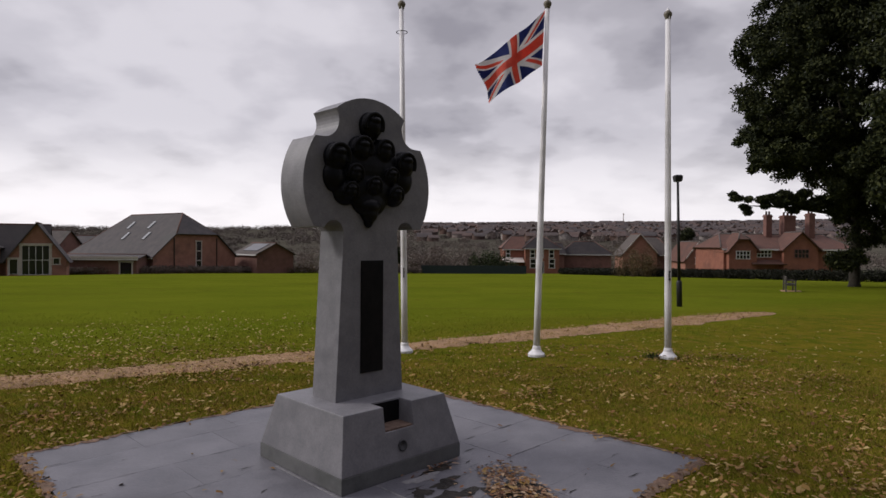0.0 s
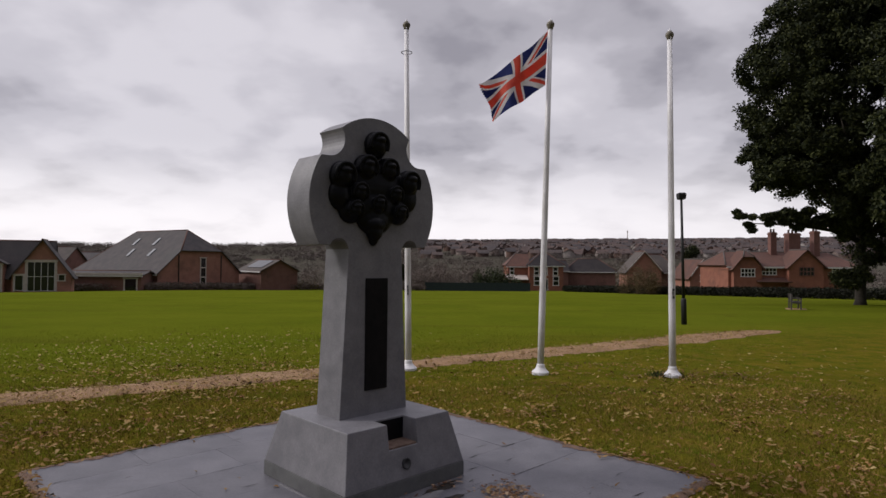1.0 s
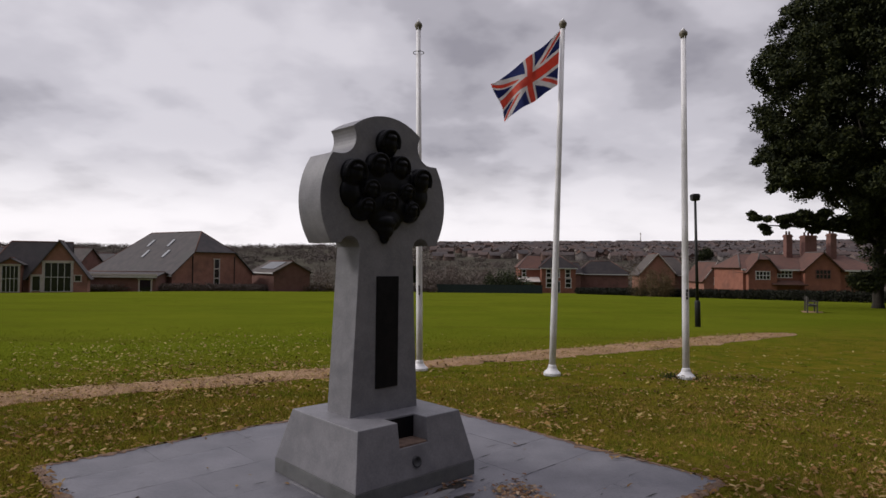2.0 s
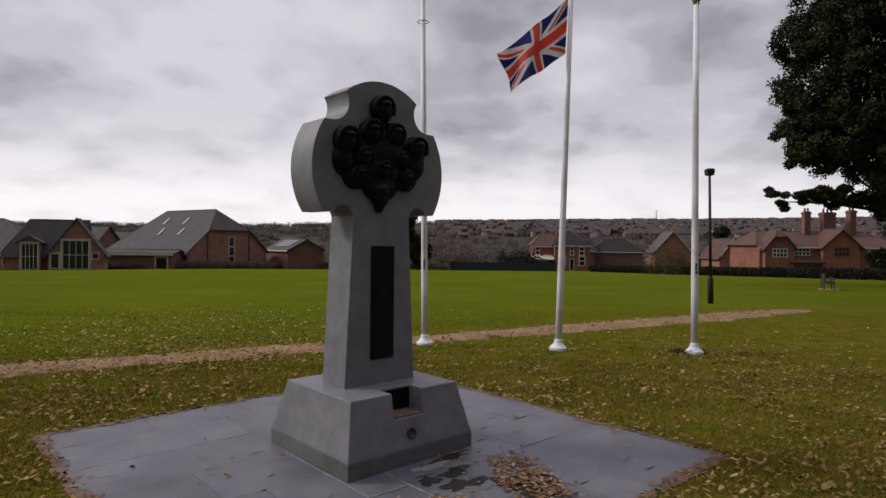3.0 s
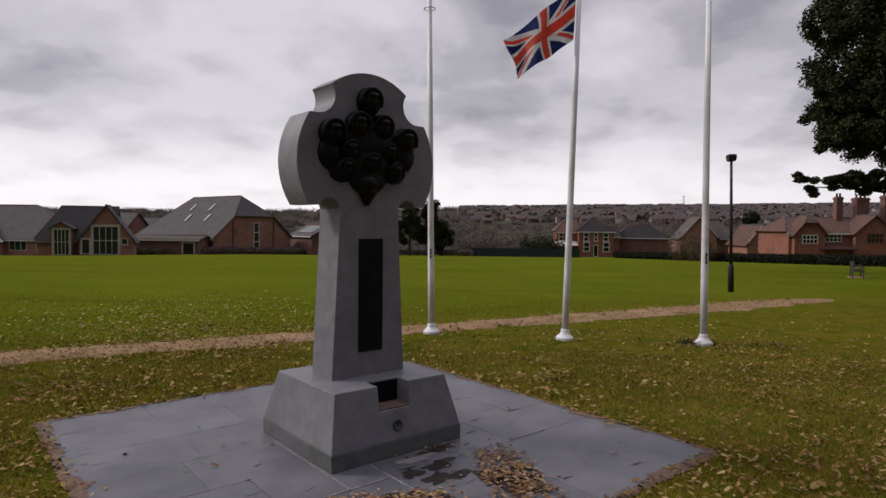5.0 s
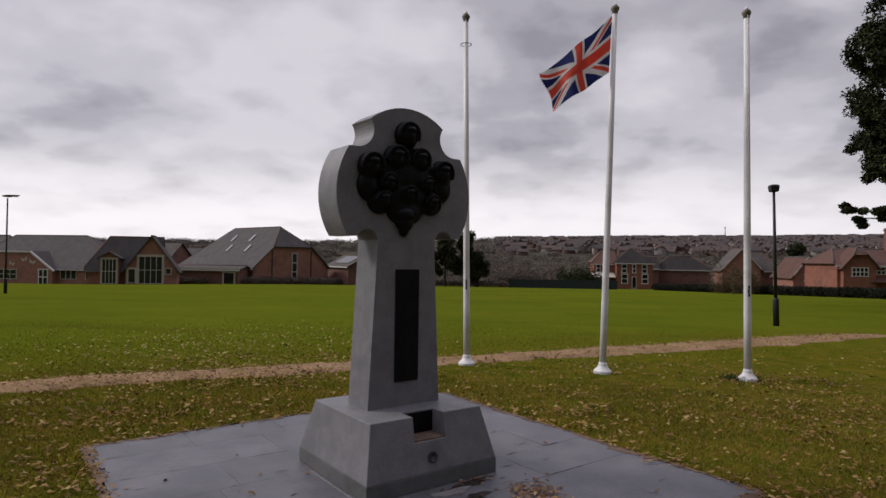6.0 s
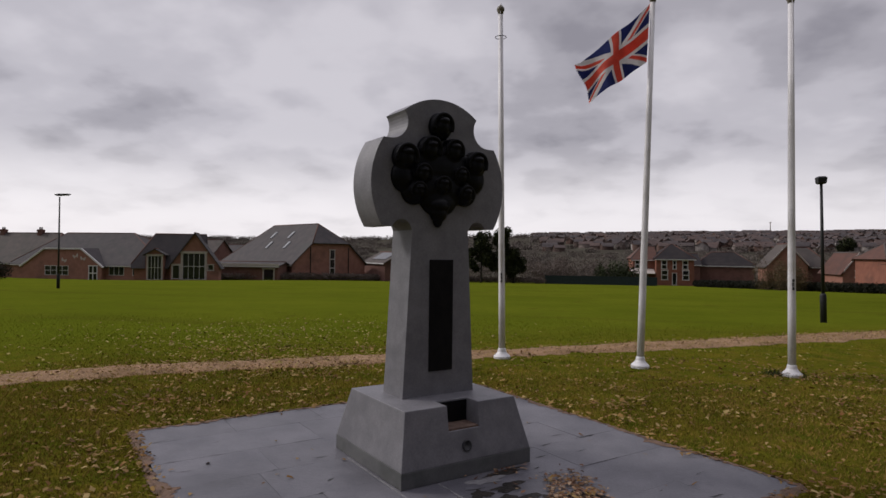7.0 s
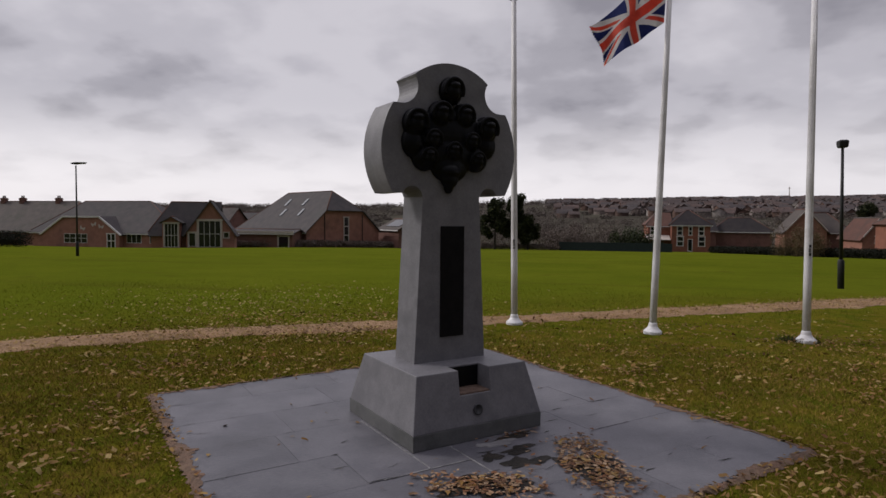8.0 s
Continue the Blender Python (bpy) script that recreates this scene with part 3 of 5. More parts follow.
def flag(p_top, p_bot, f_top, f_bot):
    nu, nv = 150, 76
    bm = bmesh.new()
    grid = []
    for a in range(nu + 1):
        u = a / nu
        line = []
        for b in range(nv + 1):
            v = b / nv
            h = Vector(p_bot).lerp(Vector(p_top), v)
            e = Vector(f_bot).lerp(Vector(f_top), v)
            p = h.lerp(e, u)
            sway = u ** 0.8
            p.y += 0.14 * sway * math.sin(7.0 * u + 1.6 * v + 0.4) + 0.035 * sway * math.sin(17 * u - 3 * v)
            p.z += 0.055 * math.sin(math.pi * u) * (1 - 1.5 * v) + 0.03 * sway * math.sin(9 * u + 3 * v) - 0.03 * math.sin(math.pi * u)
            p.x += 0.03 * sway * math.sin(6 * v + 5 * u)
            if a > nu - 5:
                p += Vector((-1, 0, -0.5)) * 0.012 * math.sin(b * 2.3) * math.sin(b * 0.7)
            line.append(bm.verts.new(p))
        grid.append(line)
    for a in range(nu):
        for b in range(nv):
            f = bm.faces.new((grid[a][b], grid[a + 1][b], grid[a + 1][b + 1], grid[a][b + 1]))
            f.material_index = union_colour((a + 0.5) / nu, (b + 0.5) / nv)
            f.smooth = True
    bmesh.ops.solidify(bm, geom=bm.faces[:], thickness=0.002)
    return part("flag", bm, [M_BLUE, M_WHITE, M_RED])


tagged(flag((1.672, 9.575, 5.25), (1.635, 9.575, 4.40), (0.64, 9.40, 4.40), (0.86, 9.45, 3.80)), "faded red, white and blue union flag blowing, slightly frayed", "flag")

# ---- street lamps ----
def street_lamp(base, h, label, lean=0.0):
    ob = thing("street_lamp", pose(*base, 0, lean, 0), label, "street lamp", "park lamps")
    bm = bmesh.new()
    lathe(bm, [(0.088, -0.15), (0.088, 0.80), (0.075, 0.84), (0.055, 0.86)], 16)
    part("base_column", bm, M_BLACK, ob)
    bm = bmesh.new()
    lathe(bm, [(0.050, 0.84), (0.046, 2.4), (0.038, h - 0.19)], 16)
    part("post", bm, M_BLACK, ob)
    return ob


lamp = street_lamp((8.20, 20.25, float(ground_z(8.2, 20.25))), 4.32, "black park lamp post with a square lantern head", -1.3)
bm = bmesh.new()
s = [(0.085, 4.11), (0.115, 4.14), (0.130, 4.30), (0.09, 4.34)]
rings = [[bm.verts.new((r * sx, r * sy, z)) for sx, sy in ((-1, -1), (1, -1), (1, 1), (-1, 1))] for r, z in s]
for p, q in zip(rings, rings[1:]):
    for k in range(4):
        bm.faces.new((p[k], p[(k + 1) % 4], q[(k + 1) % 4], q[k]))
bm.faces.new(rings[0][::-1])
bm.faces.new(rings[-1])
rounded(bm, 0.012, 1)
part("lantern", bm, M_BLACK, lamp)
LX, LY = -28.1, 31.2
LZ = float(ground_z(LX, LY))
lamp = street_lamp((LX, LY, LZ), 4.82 - LZ, "black park lamp post with a flat arm-mounted head")
HT = 4.82 - LZ
bm = bmesh.new()
prism(bm, [(-0.10, HT - 0.13), (0.10, HT - 0.12), (0.66, HT - 0.05), (0.66, HT - 0.01), (0.05, HT), (-0.25, HT - 0.04), (-0.26, HT - 0.08)], -0.14, 0.14)
rounded(bm, 0.015, 1)
head = part("lamp_head", bm, M_BLACK, lamp)
bm = bmesh.new()
box(bm, 0.28, -0.10, HT - 0.112, 0.60, 0.10, HT - 0.085)
part("lens", bm, M_LENS, head)

# ---- bench ----
BX, BY = 20.1, 34.0
bench = thing("bench", pose(BX, BY, float(ground_z(BX, BY)), 0, 0, 64), "weathered wooden slatted bench on a concrete pad", "bench")
for x in (-0.72, 0.72):
    bm = bmesh.new()
    box(bm, x - 0.035, -0.26, -0.1, x + 0.035, -0.19, 0.62)
    box(bm, x - 0.035, 0.20, -0.1, x + 0.035, 0.27, 0.86)
    box(bm, x - 0.035, -0.26, 0.36, x + 0.035, 0.22, 0.42)
    box(bm, x - 0.035, -0.28, 0.60, x + 0.035, 0.24, 0.66)
    part("end_frame", bm, M_WOOD, bench)
for k in range(4):
    bm = bmesh.new()
    box(bm, -0.78, -0.24 + k * 0.115, 0.42, 0.78, -0.15 + k * 0.115, 0.45)
    part("seat_slat", bm, M_WOOD, bench)
for k in range(3):
    bm = bmesh.new()
    box(bm, -0.78, 0.175, 0.52 + k * 0.12, 0.78, 0.2, 0.61 + k * 0.12)
    part("back_slat", bm, M_WOOD, bench)
bm = bmesh.new()
box(bm, -0.95, -0.6, -0.2, 0.95, 0.4, 0.012)
pad = part("bench_pad", bm, M_PATH)
pad.matrix_basis = pose(BX, BY, float(ground_z(BX, BY)), 0, 0, 64)
tagged(pad, "pale concrete pad under the bench", "pavement", kind="structure")


# ---- buildings round the field ----
def window(parent, side, w, u0, u1, z0, z1, cols=2, rows=1, frame_m=None, bar=0.07, name="window"):
    """A framed window set on the front (y = 0) or the end (x = w) wall; u runs along the wall."""
    frame_m = frame_m or M_FRAME

    def put(bm, a0, a1, c0, c1, out, back):
        if side == "front":
            box(bm, a0, -out, c0, a1, back, c1)
        else:
            box(bm, w - back, a0, c0, w + out, a1, c1)

    bm = bmesh.new()
    put(bm, u0 - bar, u1 + bar, z0 - bar, z0, 0.06, 0.05)
    put(bm, u0 - bar, u1 + bar, z1, z1 + bar, 0.06, 0.05)
    for k in range(cols + 1):
        u = u0 + (u1 - u0) * k / cols
        put(bm, u - bar / 2, u + bar / 2, z0, z1, 0.058, 0.05)
    for k in range(1, rows):
        z = z0 + (z1 - z0) * k / rows
        put(bm, u0, u1, z - bar / 2, z + bar / 2, 0.052, 0.05)
    win = part(name, bm, frame_m, parent)
    for k in range(cols):
        a0, a1 = u0 + (u1 - u0) * k / cols, u0 + (u1 - u0) * (k + 1) / cols
        bm = bmesh.new()
        put(bm, a0 + bar / 2, a1 - bar / 2, z0, z1, 0.025, 0.04)
        part("pane", bm, M_GLASS, win)
    return win


def house(name, x, y, z, rz, w, d, eave, ridge, wall_m, roof_m, label, hl=0.0, zl=None, hr=0.0, zr=None, over=0.35, group="houses round the field", category="house", fascia=True):
    """Ridge along local x; hl and hr inset a hip at either end, whose wall rises to zl or zr. Heights from the ground."""
    ob = thing(name, pose(x, y, z, 0, 0, rz), label, category, group)
    slope = (ridge - eave) / (d / 2)
    bm = bmesh.new()

    def end(px, inset, zc, flip):
        if inset and zc is not None:
            c = (zc - eave) / slope
            pts = [(0, -0.7), (d, -0.7), (d, eave), (d - c, zc), (c, zc), (0, eave)] if c > 0.01 else [(0, -0.7), (d, -0.7), (d, eave), (0, eave)]
        else:
            pts = [(0, -0.7), (d, -0.7), (d, eave), (d / 2, ridge), (0, eave)]
        vs = [bm.verts.new((px, a, b)) for a, b in pts]
        bm.faces.new(vs if not flip else vs[::-1])

    end(w, hr, zr, False)
    end(0, hl, zl, True)
    for py, fl in ((0, False), (d, True)):
        vs = [bm.verts.new(p) for p in ((0, py, -0.7), (w, py, -0.7), (w, py, eave), (0, py, eave))]
        bm.faces.new(vs if not fl else vs[::-1])
    part("wall", bm, wall_m, ob)
    bm = bmesh.new()
    for s in (0, 1):
        def P(px, py):
            return (px, py if s == 0 else d - py, eave + slope * py)
        cr = (zr - eave) / slope if hr and zr is not None else None
        cl = (zl - eave) / slope if hl and zl is not None else None
        poly = [P(-over, -over), P(w + over, -over)]
        poly += [P(w + over, cr), P(w - hr, d / 2)] if cr is not None else [P(w + over, d / 2)]
        poly += [P(hl, d / 2), P(-over, cl)] if cl is not None else [P(-over, d / 2)]
        slab_of(bm, poly if s == 0 else poly[::-1], 0.12)
        if s == 0 and cr is not None:
            slab_of(bm, [(w + over, cr, zr), (w + over, d - cr, zr), (w - hr, d / 2, ridge)], 0.13)
        if s == 0 and cl is not None:
            slab_of(bm, [(-over, d - cl, zl), (-over, cl, zl), (hl, d / 2, ridge)], 0.13)
    roof = part("roof", bm, roof_m, ob)
    bm = bmesh.new()
    tube(bm, [(hl if zl is not None else -over, d / 2, ridge + 0.10), (w - hr if zr is not None else w + over, d / 2, ridge + 0.10)], [0.13, 0.13], 6)
    for inset, zc, px, rx in ((hl, zl, -over, hl), (hr, zr, w + over, w - hr)):
        if inset and zc is not None:
            c = (zc - eave) / slope
            for py in (c, d - c):
                tube(bm, [(px, py, zc + 0.10), (rx, d / 2, ridge + 0.10)], [0.11, 0.11], 6)
    part("ridge_tiles", bm, M_TILE_RED if roof_m is not M_TILE_RED else M_TILE_OLD, roof)
    if fascia:
        bm = bmesh.new()
        zf = eave - over * slope
        box(bm, -over, -over - 0.05, zf - 0.10, w + over, -over + 0.03, zf + 0.10)
        part("gutter", bm, M_FRAME, ob)
    return ob


def chimney(parent, x0, x1, y0, y1, z0, z1, wall_m, pots=2):
    bm = bmesh.new()
    box(bm, x0, y0, z0, x1, y1, z1)
    box(bm, x0 - 0.08, y0 - 0.08, z1 - 0.35, x1 + 0.08, y1 + 0.08, z1 - 0.15)
    stack = part("chimney", bm, wall_m, parent)
    for k in range(pots):
        bm = bmesh.new()
        lathe(bm, [(0.14, z1 - 0.02), (0.12, z1 + 0.4), (0.15, z1 + 0.45)], 8, (x0 + (x1 - x0) * (k + 0.5) / pots, (y0 + y1) / 2))
        part("chimney_pot", bm, M_TILE_RED, stack)


def barge(parent, pts, y, t=0.22):
    """White boards along a gable's sloping edge, in (x, z) on a front wall."""
    for (xa, za), (xb, zb) in zip(pts, pts[1:]):
        bm = bmesh.new()
        dx, dz = xb - xa, zb - za
        n = math.hypot(dx, dz)
        ox, oz = -dz / n * t, dx / n * t
        prism(bm, [(xa, za), (xb, zb), (xb + ox, zb + oz), (xa + ox, za + oz)], y - 0.25, y)
        part("bargeboard", bm, M_FRAME, parent)


def barge_end(parent, w, d, eave, ridge, material=None):
    """Boards up both slopes of the end gable at x = w."""
    run, rise_z = d / 2, ridge - eave
    n = math.hypot(run, rise_z)
    for sgn in (0, 1):
        bm = bmesh.new()
        pts = [(0, eave), (run, ridge), (run, ridge + 0.2), (0, eave + 0.2 * n / run * 0.9)]
        a = [bm.verts.new((w + 0.36, q if sgn == 0 else d - q, z)) for q, z in pts]
        b = [bm.verts.new((w + 0.42, q if sgn == 0 else d - q, z)) for q, z in pts]
        bm.faces.new(a)
        bm.faces.new(b[::-1])
        for i in range(4):
            bm.faces.new((a[i], a[(i + 1) % 4], b[(i + 1) % 4], b[i]))
        bmesh.ops.recalc_face_normals(bm, faces=bm.faces[:])
        part("bargeboard", bm, material or M_STONE_TRIM, parent)


def surround(parent, w, u0, u1, z0, z1, t):
    """Pale stone jambs and lintel round an opening in the end wall at x = w."""
    bm = bmesh.new()
    box(bm, w - 0.05, u0 - t, z0, w + 0.09, u0 - 0.06, z1 + 0.06)
    box(bm, w - 0.05, u1 + 0.06, z0, w + 0.09, u1 + t, z1 + 0.06)
    box(bm, w - 0.05, u0 - t - 0.08, z1 + 0.06, w + 0.11, u1 + t + 0.08, z1 + t + 0.06)
    part("stone_surround", bm, M_STONE_TRIM, parent, "pale stone surround")


# low brick clubhouse with hipped grey roof and a bargeboarded front
bung = house("clubhouse", -93.6, 92.0, -3.62, 0, 29.0, 12.0, 2.76, 8.1, M_BRICK, M_TILE, "low red brick clubhouse with hipped grey tiled roof", 5.7, 2.76, 9.5, 2.76, category="building")
bm = bmesh.new()
prism(bm, [(3.1, -0.7), (18.6, -0.7), (18.6, 2.65), (14.8, 5.46), (7.4, 5.46), (3.1, 2.65)], -1.0, 3.3)
part("gable_front", bm, M_BRICK, bung)
GABLE = [(19.1, 2.3), (14.8, 5.46), (7.4, 5.46), (2.6, 2.3)]
barge(bung, GABLE, -1.0, 0.26)
for (xa, za), (xb, zb) in zip(GABLE, GABLE[1:]):
    bm = bmesh.new()
    dx, dz = xb - xa, zb - za
    n = math.hypot(dx, dz)
    prism(bm, [(xa, za), (xb, zb), (xb - dz / n * 0.28, zb + dx / n * 0.28), (xa - dz / n * 0.28, za + dx / n * 0.28)][::-1], -0.98, 3.4)
    bmesh.ops.recalc_face_normals(bm, faces=bm.faces[:])
    part("gable_tiles", bm, M_TILE, bung)
win = window(bung, "front", 0, 7.6, 12.2, 0.85, 2.35, 4, 2)
win.location.y = -1.0
win = window(bung, "front", 0, 16.2, 17.8, 0.05, 2.4, 2, 2, None, 0.16, "door")
win.location.y = -1.0
window(bung, "front", 0, 19.3, 22.1, 0.95, 2.35, 3)
window(bung, "front", 0, 23.8, 25.3, 0.95, 2.35, 2)
window(bung, "front", 0, 27.0, 28.2, 0.05, 2.35, 1, 1, None, 0.2, "door")
# butterfly ornaments on the gable front
for ox, oz, tip in ((11.3, 3.3, 20), (13.6, 4.0, -15), (15.0, 3.6, 10)):
    bm = bmesh.new()
    for sx in (-1, 1):
        pts = [(0, -0.05), (sx * 0.30, -0.28), (sx * 0.52, 0.12), (sx * 0.48, 0.42), (0, 0.08)]
        prism(bm, pts if sx > 0 else pts[::-1], -0.05, 0.0)
    orn = part("wall_ornament", bm, M_STONE_TRIM, bung, "pale butterfly-shaped wall ornament")
    orn.matrix_basis = pose(ox, -1.002, oz, 0, tip, 0)
cw = house("clubhouse_wing", -121.0, 97.0, -3.6, 0, 31.0, 12.5, 2.7, 8.2, M_BRICK, M_TILE_OLD, "long low brick wing with weathered grey tiled roof", 0, None, 4, 2.7, category="building")
for cx in (9.0, 13.5, 22.0):
    chimney(cw, cx, cx + 0.9, 5.6, 6.5, 7.0, 9.0, M_BRICK_DARK)
house("terraced_house", -100.0, 116.0, -3.9, 0, 30.0, 9.0, 4.6, 7.8, M_BRICK_DARK, M_TILE_OLD, "brown brick terrace showing its roof over the clubhouse")

# tall brick hall with glazed gable
hall = house("hall", -57.3, 75.9, -2.5, 25, 8.8, 5.5, 2.05, 6.35, M_BRICK, M_TILE, "red brick hall with steep weathered roof", 2.2, 2.05, category="building", fascia=False)
wing = house("hall_wing", -53.98, 80.17, -2.5, -65, 3.5, 6.4, 2.0, 6.5, M_BRICK, M_TILE, "red brick gable with tall stone-framed glazing", category="building", fascia=False)
window(wing, "end", 3.5, 1.65, 4.55, 0.1, 3.7, 4, 2, M_FRAME, 0.055)
surround(wing, 3.5, 1.65, 4.55, 0.0, 3.7, 0.26)
surround(wing, 3.5, 0.35, 1.2, 0.0, 2.0, 0.18)
window(wing, "end", 3.5, 0.35, 1.2, 0.2, 2.0, 1, 1, M_FRAME, 0.05)
window(wing, "end", 3.5, 4.95, 5.7, 1.4, 2.1, 1, 1, M_STONE_TRIM, 0.12)
bay = house("hall_bay", -56.06, 77.3, -2.5, -65, 1.9, 2.3, 3.55, 4.2, M_BRICK, M_TILE, "brick bay with tall glazing and small tiled gable", category="building", fascia=False)
window(bay, "end", 1.9, 0.3, 2.0, 0.1, 3.3, 4, 2, M_FRAME, 0.05)
surround(bay, 1.9, 0.3, 2.0, 0.0, 3.3, 0.18)

# big barn-like hall with half-hipped gable and rooflights
barn = house("barn_hall", -61.2, 105.2, -2.95, -33.5, 24.0, 14.8, 2.65, 9.35, M_BRICK, M_TILE, "large red brick barn with half-hipped grey roof and rooflights", 6.0, 2.65, 3.6, 5.95, category="building")
window(barn, "end", 24.0, 7.3, 8.3, 0.4, 4.9, 1, 3, M_STONE_TRIM, 0.16)
for u in (3.4, 11.1):
    bm = bmesh.new()
    box(bm, 24.0, u, -0.3, 24.10, u + 0.12, 5.4)
    part("downpipe", bm, M_BLACK, barn)
rise = (9.35 - 2.65) / 7.4
for u, v in ((9.4, 4.6), (11.2, 2.6), (15.2, 4.6), (17.0, 2.6)):
    bm = bmesh.new()
    slab_of(bm, [(u, v, 2.72 + rise * v), (u + 0.62, v, 2.72 + rise * v), (u + 0.62, v + 1.25, 2.72 + rise * (v + 1.25)), (u, v + 1.25, 2.72 + rise * (v + 1.25))], 0.22)
    part("rooflight", bm, M_ROOFLIGHT, barn, "pale framed rooflight")
annex = house("barn_annex", -55.0, 88.6, -2.9, 0, 13.0, 4.5, 2.25, 2.75, M_BRICK_DARK, M_TILE, "low brick annex with flat roof and dark doorway", category="building")
window(annex, "front", 0, 10.6, 12.4, 0.1, 1.75, 1, 1, M_STONE_TRIM, 0.2, "door")
bm = bmesh.new()
box(bm, -0.4, -0.45, 2.30, 13.4, -0.38, 2.62)
part("fascia", bm, M_STONE_TRIM, annex, "pale roof-edge fascia")

shed = house("bungalow", -33.9, 107.0, -3.2, -50, 9.0, 6.5, 3.2, 4.9, M_BRICK_DARK, M_TILE_OLD, "small brown brick bungalow with solar panels on its roof")
bm = bmesh.new()
rise = (4.9 - 3.2) / 3.25
slab_of(bm, [(2.0, 0.6, 3.38 + rise * 0.6), (7.8, 0.6, 3.38 + rise * 0.6), (7.8, 2.8, 3.38 + rise * 2.8), (2.0, 2.8, 3.38 + rise * 2.8)], 0.06)
part("solar_panel", bm, M_GLASS, shed, "dark glossy solar panels")
house("dark_roofed_house", -82.0, 125.0, -3.6, 0, 16.0, 9.0, 4.0, 6.6, M_BRICK_DARK, M_TILE, "brown brick house with dark tiled roof behind the halls", 3.0, 4.0, 3.0, 4.0)
house("dark_roofed_house", -62.0, 112.0, -3.4, 0, 12.0, 9.0, 3.8, 6.6, M_BRICK_DARK, M_TILE_OLD, "brown brick house seen between two larger halls", 4.0, 3.8, 4.0, 3.8)

# two-storey orange brick house beyond the fence
villa = house("villa", 19.6, 125.0, -3.85, 0, 7.0, 8.0, 5.1, 7.8, M_BRICK_ORANGE, M_TILE_DARK, "two-storey orange brick house with hipped dark roof", 3.2, 4.95, 3.2, 4.95)
for u in (1.0, 3.1, 4.9):
    window(villa, "front", 0, u, u + (0.95 if u != 3.1 else 0.6), 3.1, 4.6, 1, 2, None, 0.14)
for u in (1.0, 4.9):
    window(villa, "front", 0, u, u + 1.15, 1.0, 2.7, 1, 2, None, 0.14)
window(villa, "front", 0, 3.0, 3.8, 0.0, 2.2, 1, 1, None, 0.10, "door")
vw = house("villa_wing", 15.4, 127.0, -3.85, 0, 4.3, 7.0, 4.9, 7.4, M_BRICK_ORANGE, M_TILE_RED, "side wing of orange brick with red tiled roof", 2.0, 4.9)
window(vw, "front", 0, 0.5, 1.3, 3.1, 4.6, 1, 2, None, 0.12)
bm = bmesh.new()
slab_of(bm, [(-0.5, -2.4, 2.0), (4.0, -2.4, 2.0), (4.0, 0, 2.9), (-0.5, 0, 2.9)], 0.12)
part("porch_roof", bm, M_STONE_TRIM, vw)
house("terraced_house", 30.5, 140.0, -4.0, -8, 11.0, 8.0, 3.9, 6.6, M_BRICK_DARK, M_TILE_DARK, "brown brick terraced house with dark hipped roof", 3.0, 3.9, 3.4, 3.9)
house("terraced_house", 25.5, 138.0, -4.0, 0, 5.0, 8.0, 4.0, 6.2, M_BRICK_DARK, M_TILE_DARK, "small brown terraced house with dark roof")
terr = house("gabled_house", 34.8, 103.5, -3.3, 0, 6.9, 6.0, 3.8, 6.5, M_BRICK_DARK, M_TILE_OLD, "brown brick house with weathered roof behind the bush", 0, None, 2.0, 3.8)
tg = house("gable_wing", 32.3, 106.0, -3.3, -90, 4.2, 5.8, 3.7, 6.95, M_BRICK, M_TILE_OLD, "tall red brick gable facing the field", fascia=False)
barge_end(tg, 4.2, 5.8, 3.7, 6.95)
gab = house("gabled_house", 39.2, 100.0, -3.0, -90, 7.0, 3.9, 2.75, 5.35, M_BRICK, M_TILE_RED, "small red brick gabled house with one white window", fascia=False)
window(gab, "end", 7.0, 1.6, 2.2, 2.1, 2.9, 1, 1, None, 0.16)
barge_end(gab, 7.0, 3.9, 2.75, 5.35)
side_house = house("low_house", 43.0, 95.5, -3.0, 0, 4.0, 6.0, 2.6, 5.1, M_BRICK, M_TILE_OLD, "low red brick house with weathered hipped roof", 0, None, 1.6, 2.6)
for u in (0.5, 1.5, 2.5):
    window(side_house, "front", 0, u, u + 0.45, 1.5, 2.3, 1, 1, None, 0.08)

# long orange brick house with clay roof
manor = house("manor_house", 39.0, 80.5, -2.4, 0, 17.5, 8.5, 3.9, 5.75, M_BRICK_ORANGE, M_TILE_RED, "long orange brick house with clay roof and tall chimneys", 1.4, 3.9, 1.5, 3.9)
chimney(manor, 7.5, 8.3, 3.2, 4.0, 4.5, 8.6, M_BRICK_DARK)
chimney(manor, 9.9, 11.5, 3.0, 4.2, 4.5, 8.5, M_BRICK_DARK, 3)
chimney(manor, 13.4, 14.2, 3.0, 4.0, 4.5, 8.8, M_BRICK_DARK)
for u0, u1, z0, z1, c in ((4.5, 6.4, 2.8, 3.6, 4), (13.9, 15.4, 3.0, 3.75, 3)):
    window(manor, "front", 0, u0, u1, z0, z1, c, 2, None, 0.09)
bm = bmesh.new()
slab_of(bm, [(3.4, -1.0, 1.75), (8.0, -1.0, 1.75), (8.0, 0, 2.3), (3.4, 0, 2.3)], 0.12)
part("porch_roof", bm, M_TILE_RED, manor)
ml = house("manor_gable", 39.4, 82.2, -2.4, -90, 2.4, 3.7, 3.7, 5.9, M_BRICK_ORANGE, M_TILE_RED, "orange brick end gable of the long house", hr=0.9, zr=5.0, fascia=False)
window(ml, "end", 2.4, 0.95, 2.75, 2.55, 3.5, 4, 2, None, 0.09)
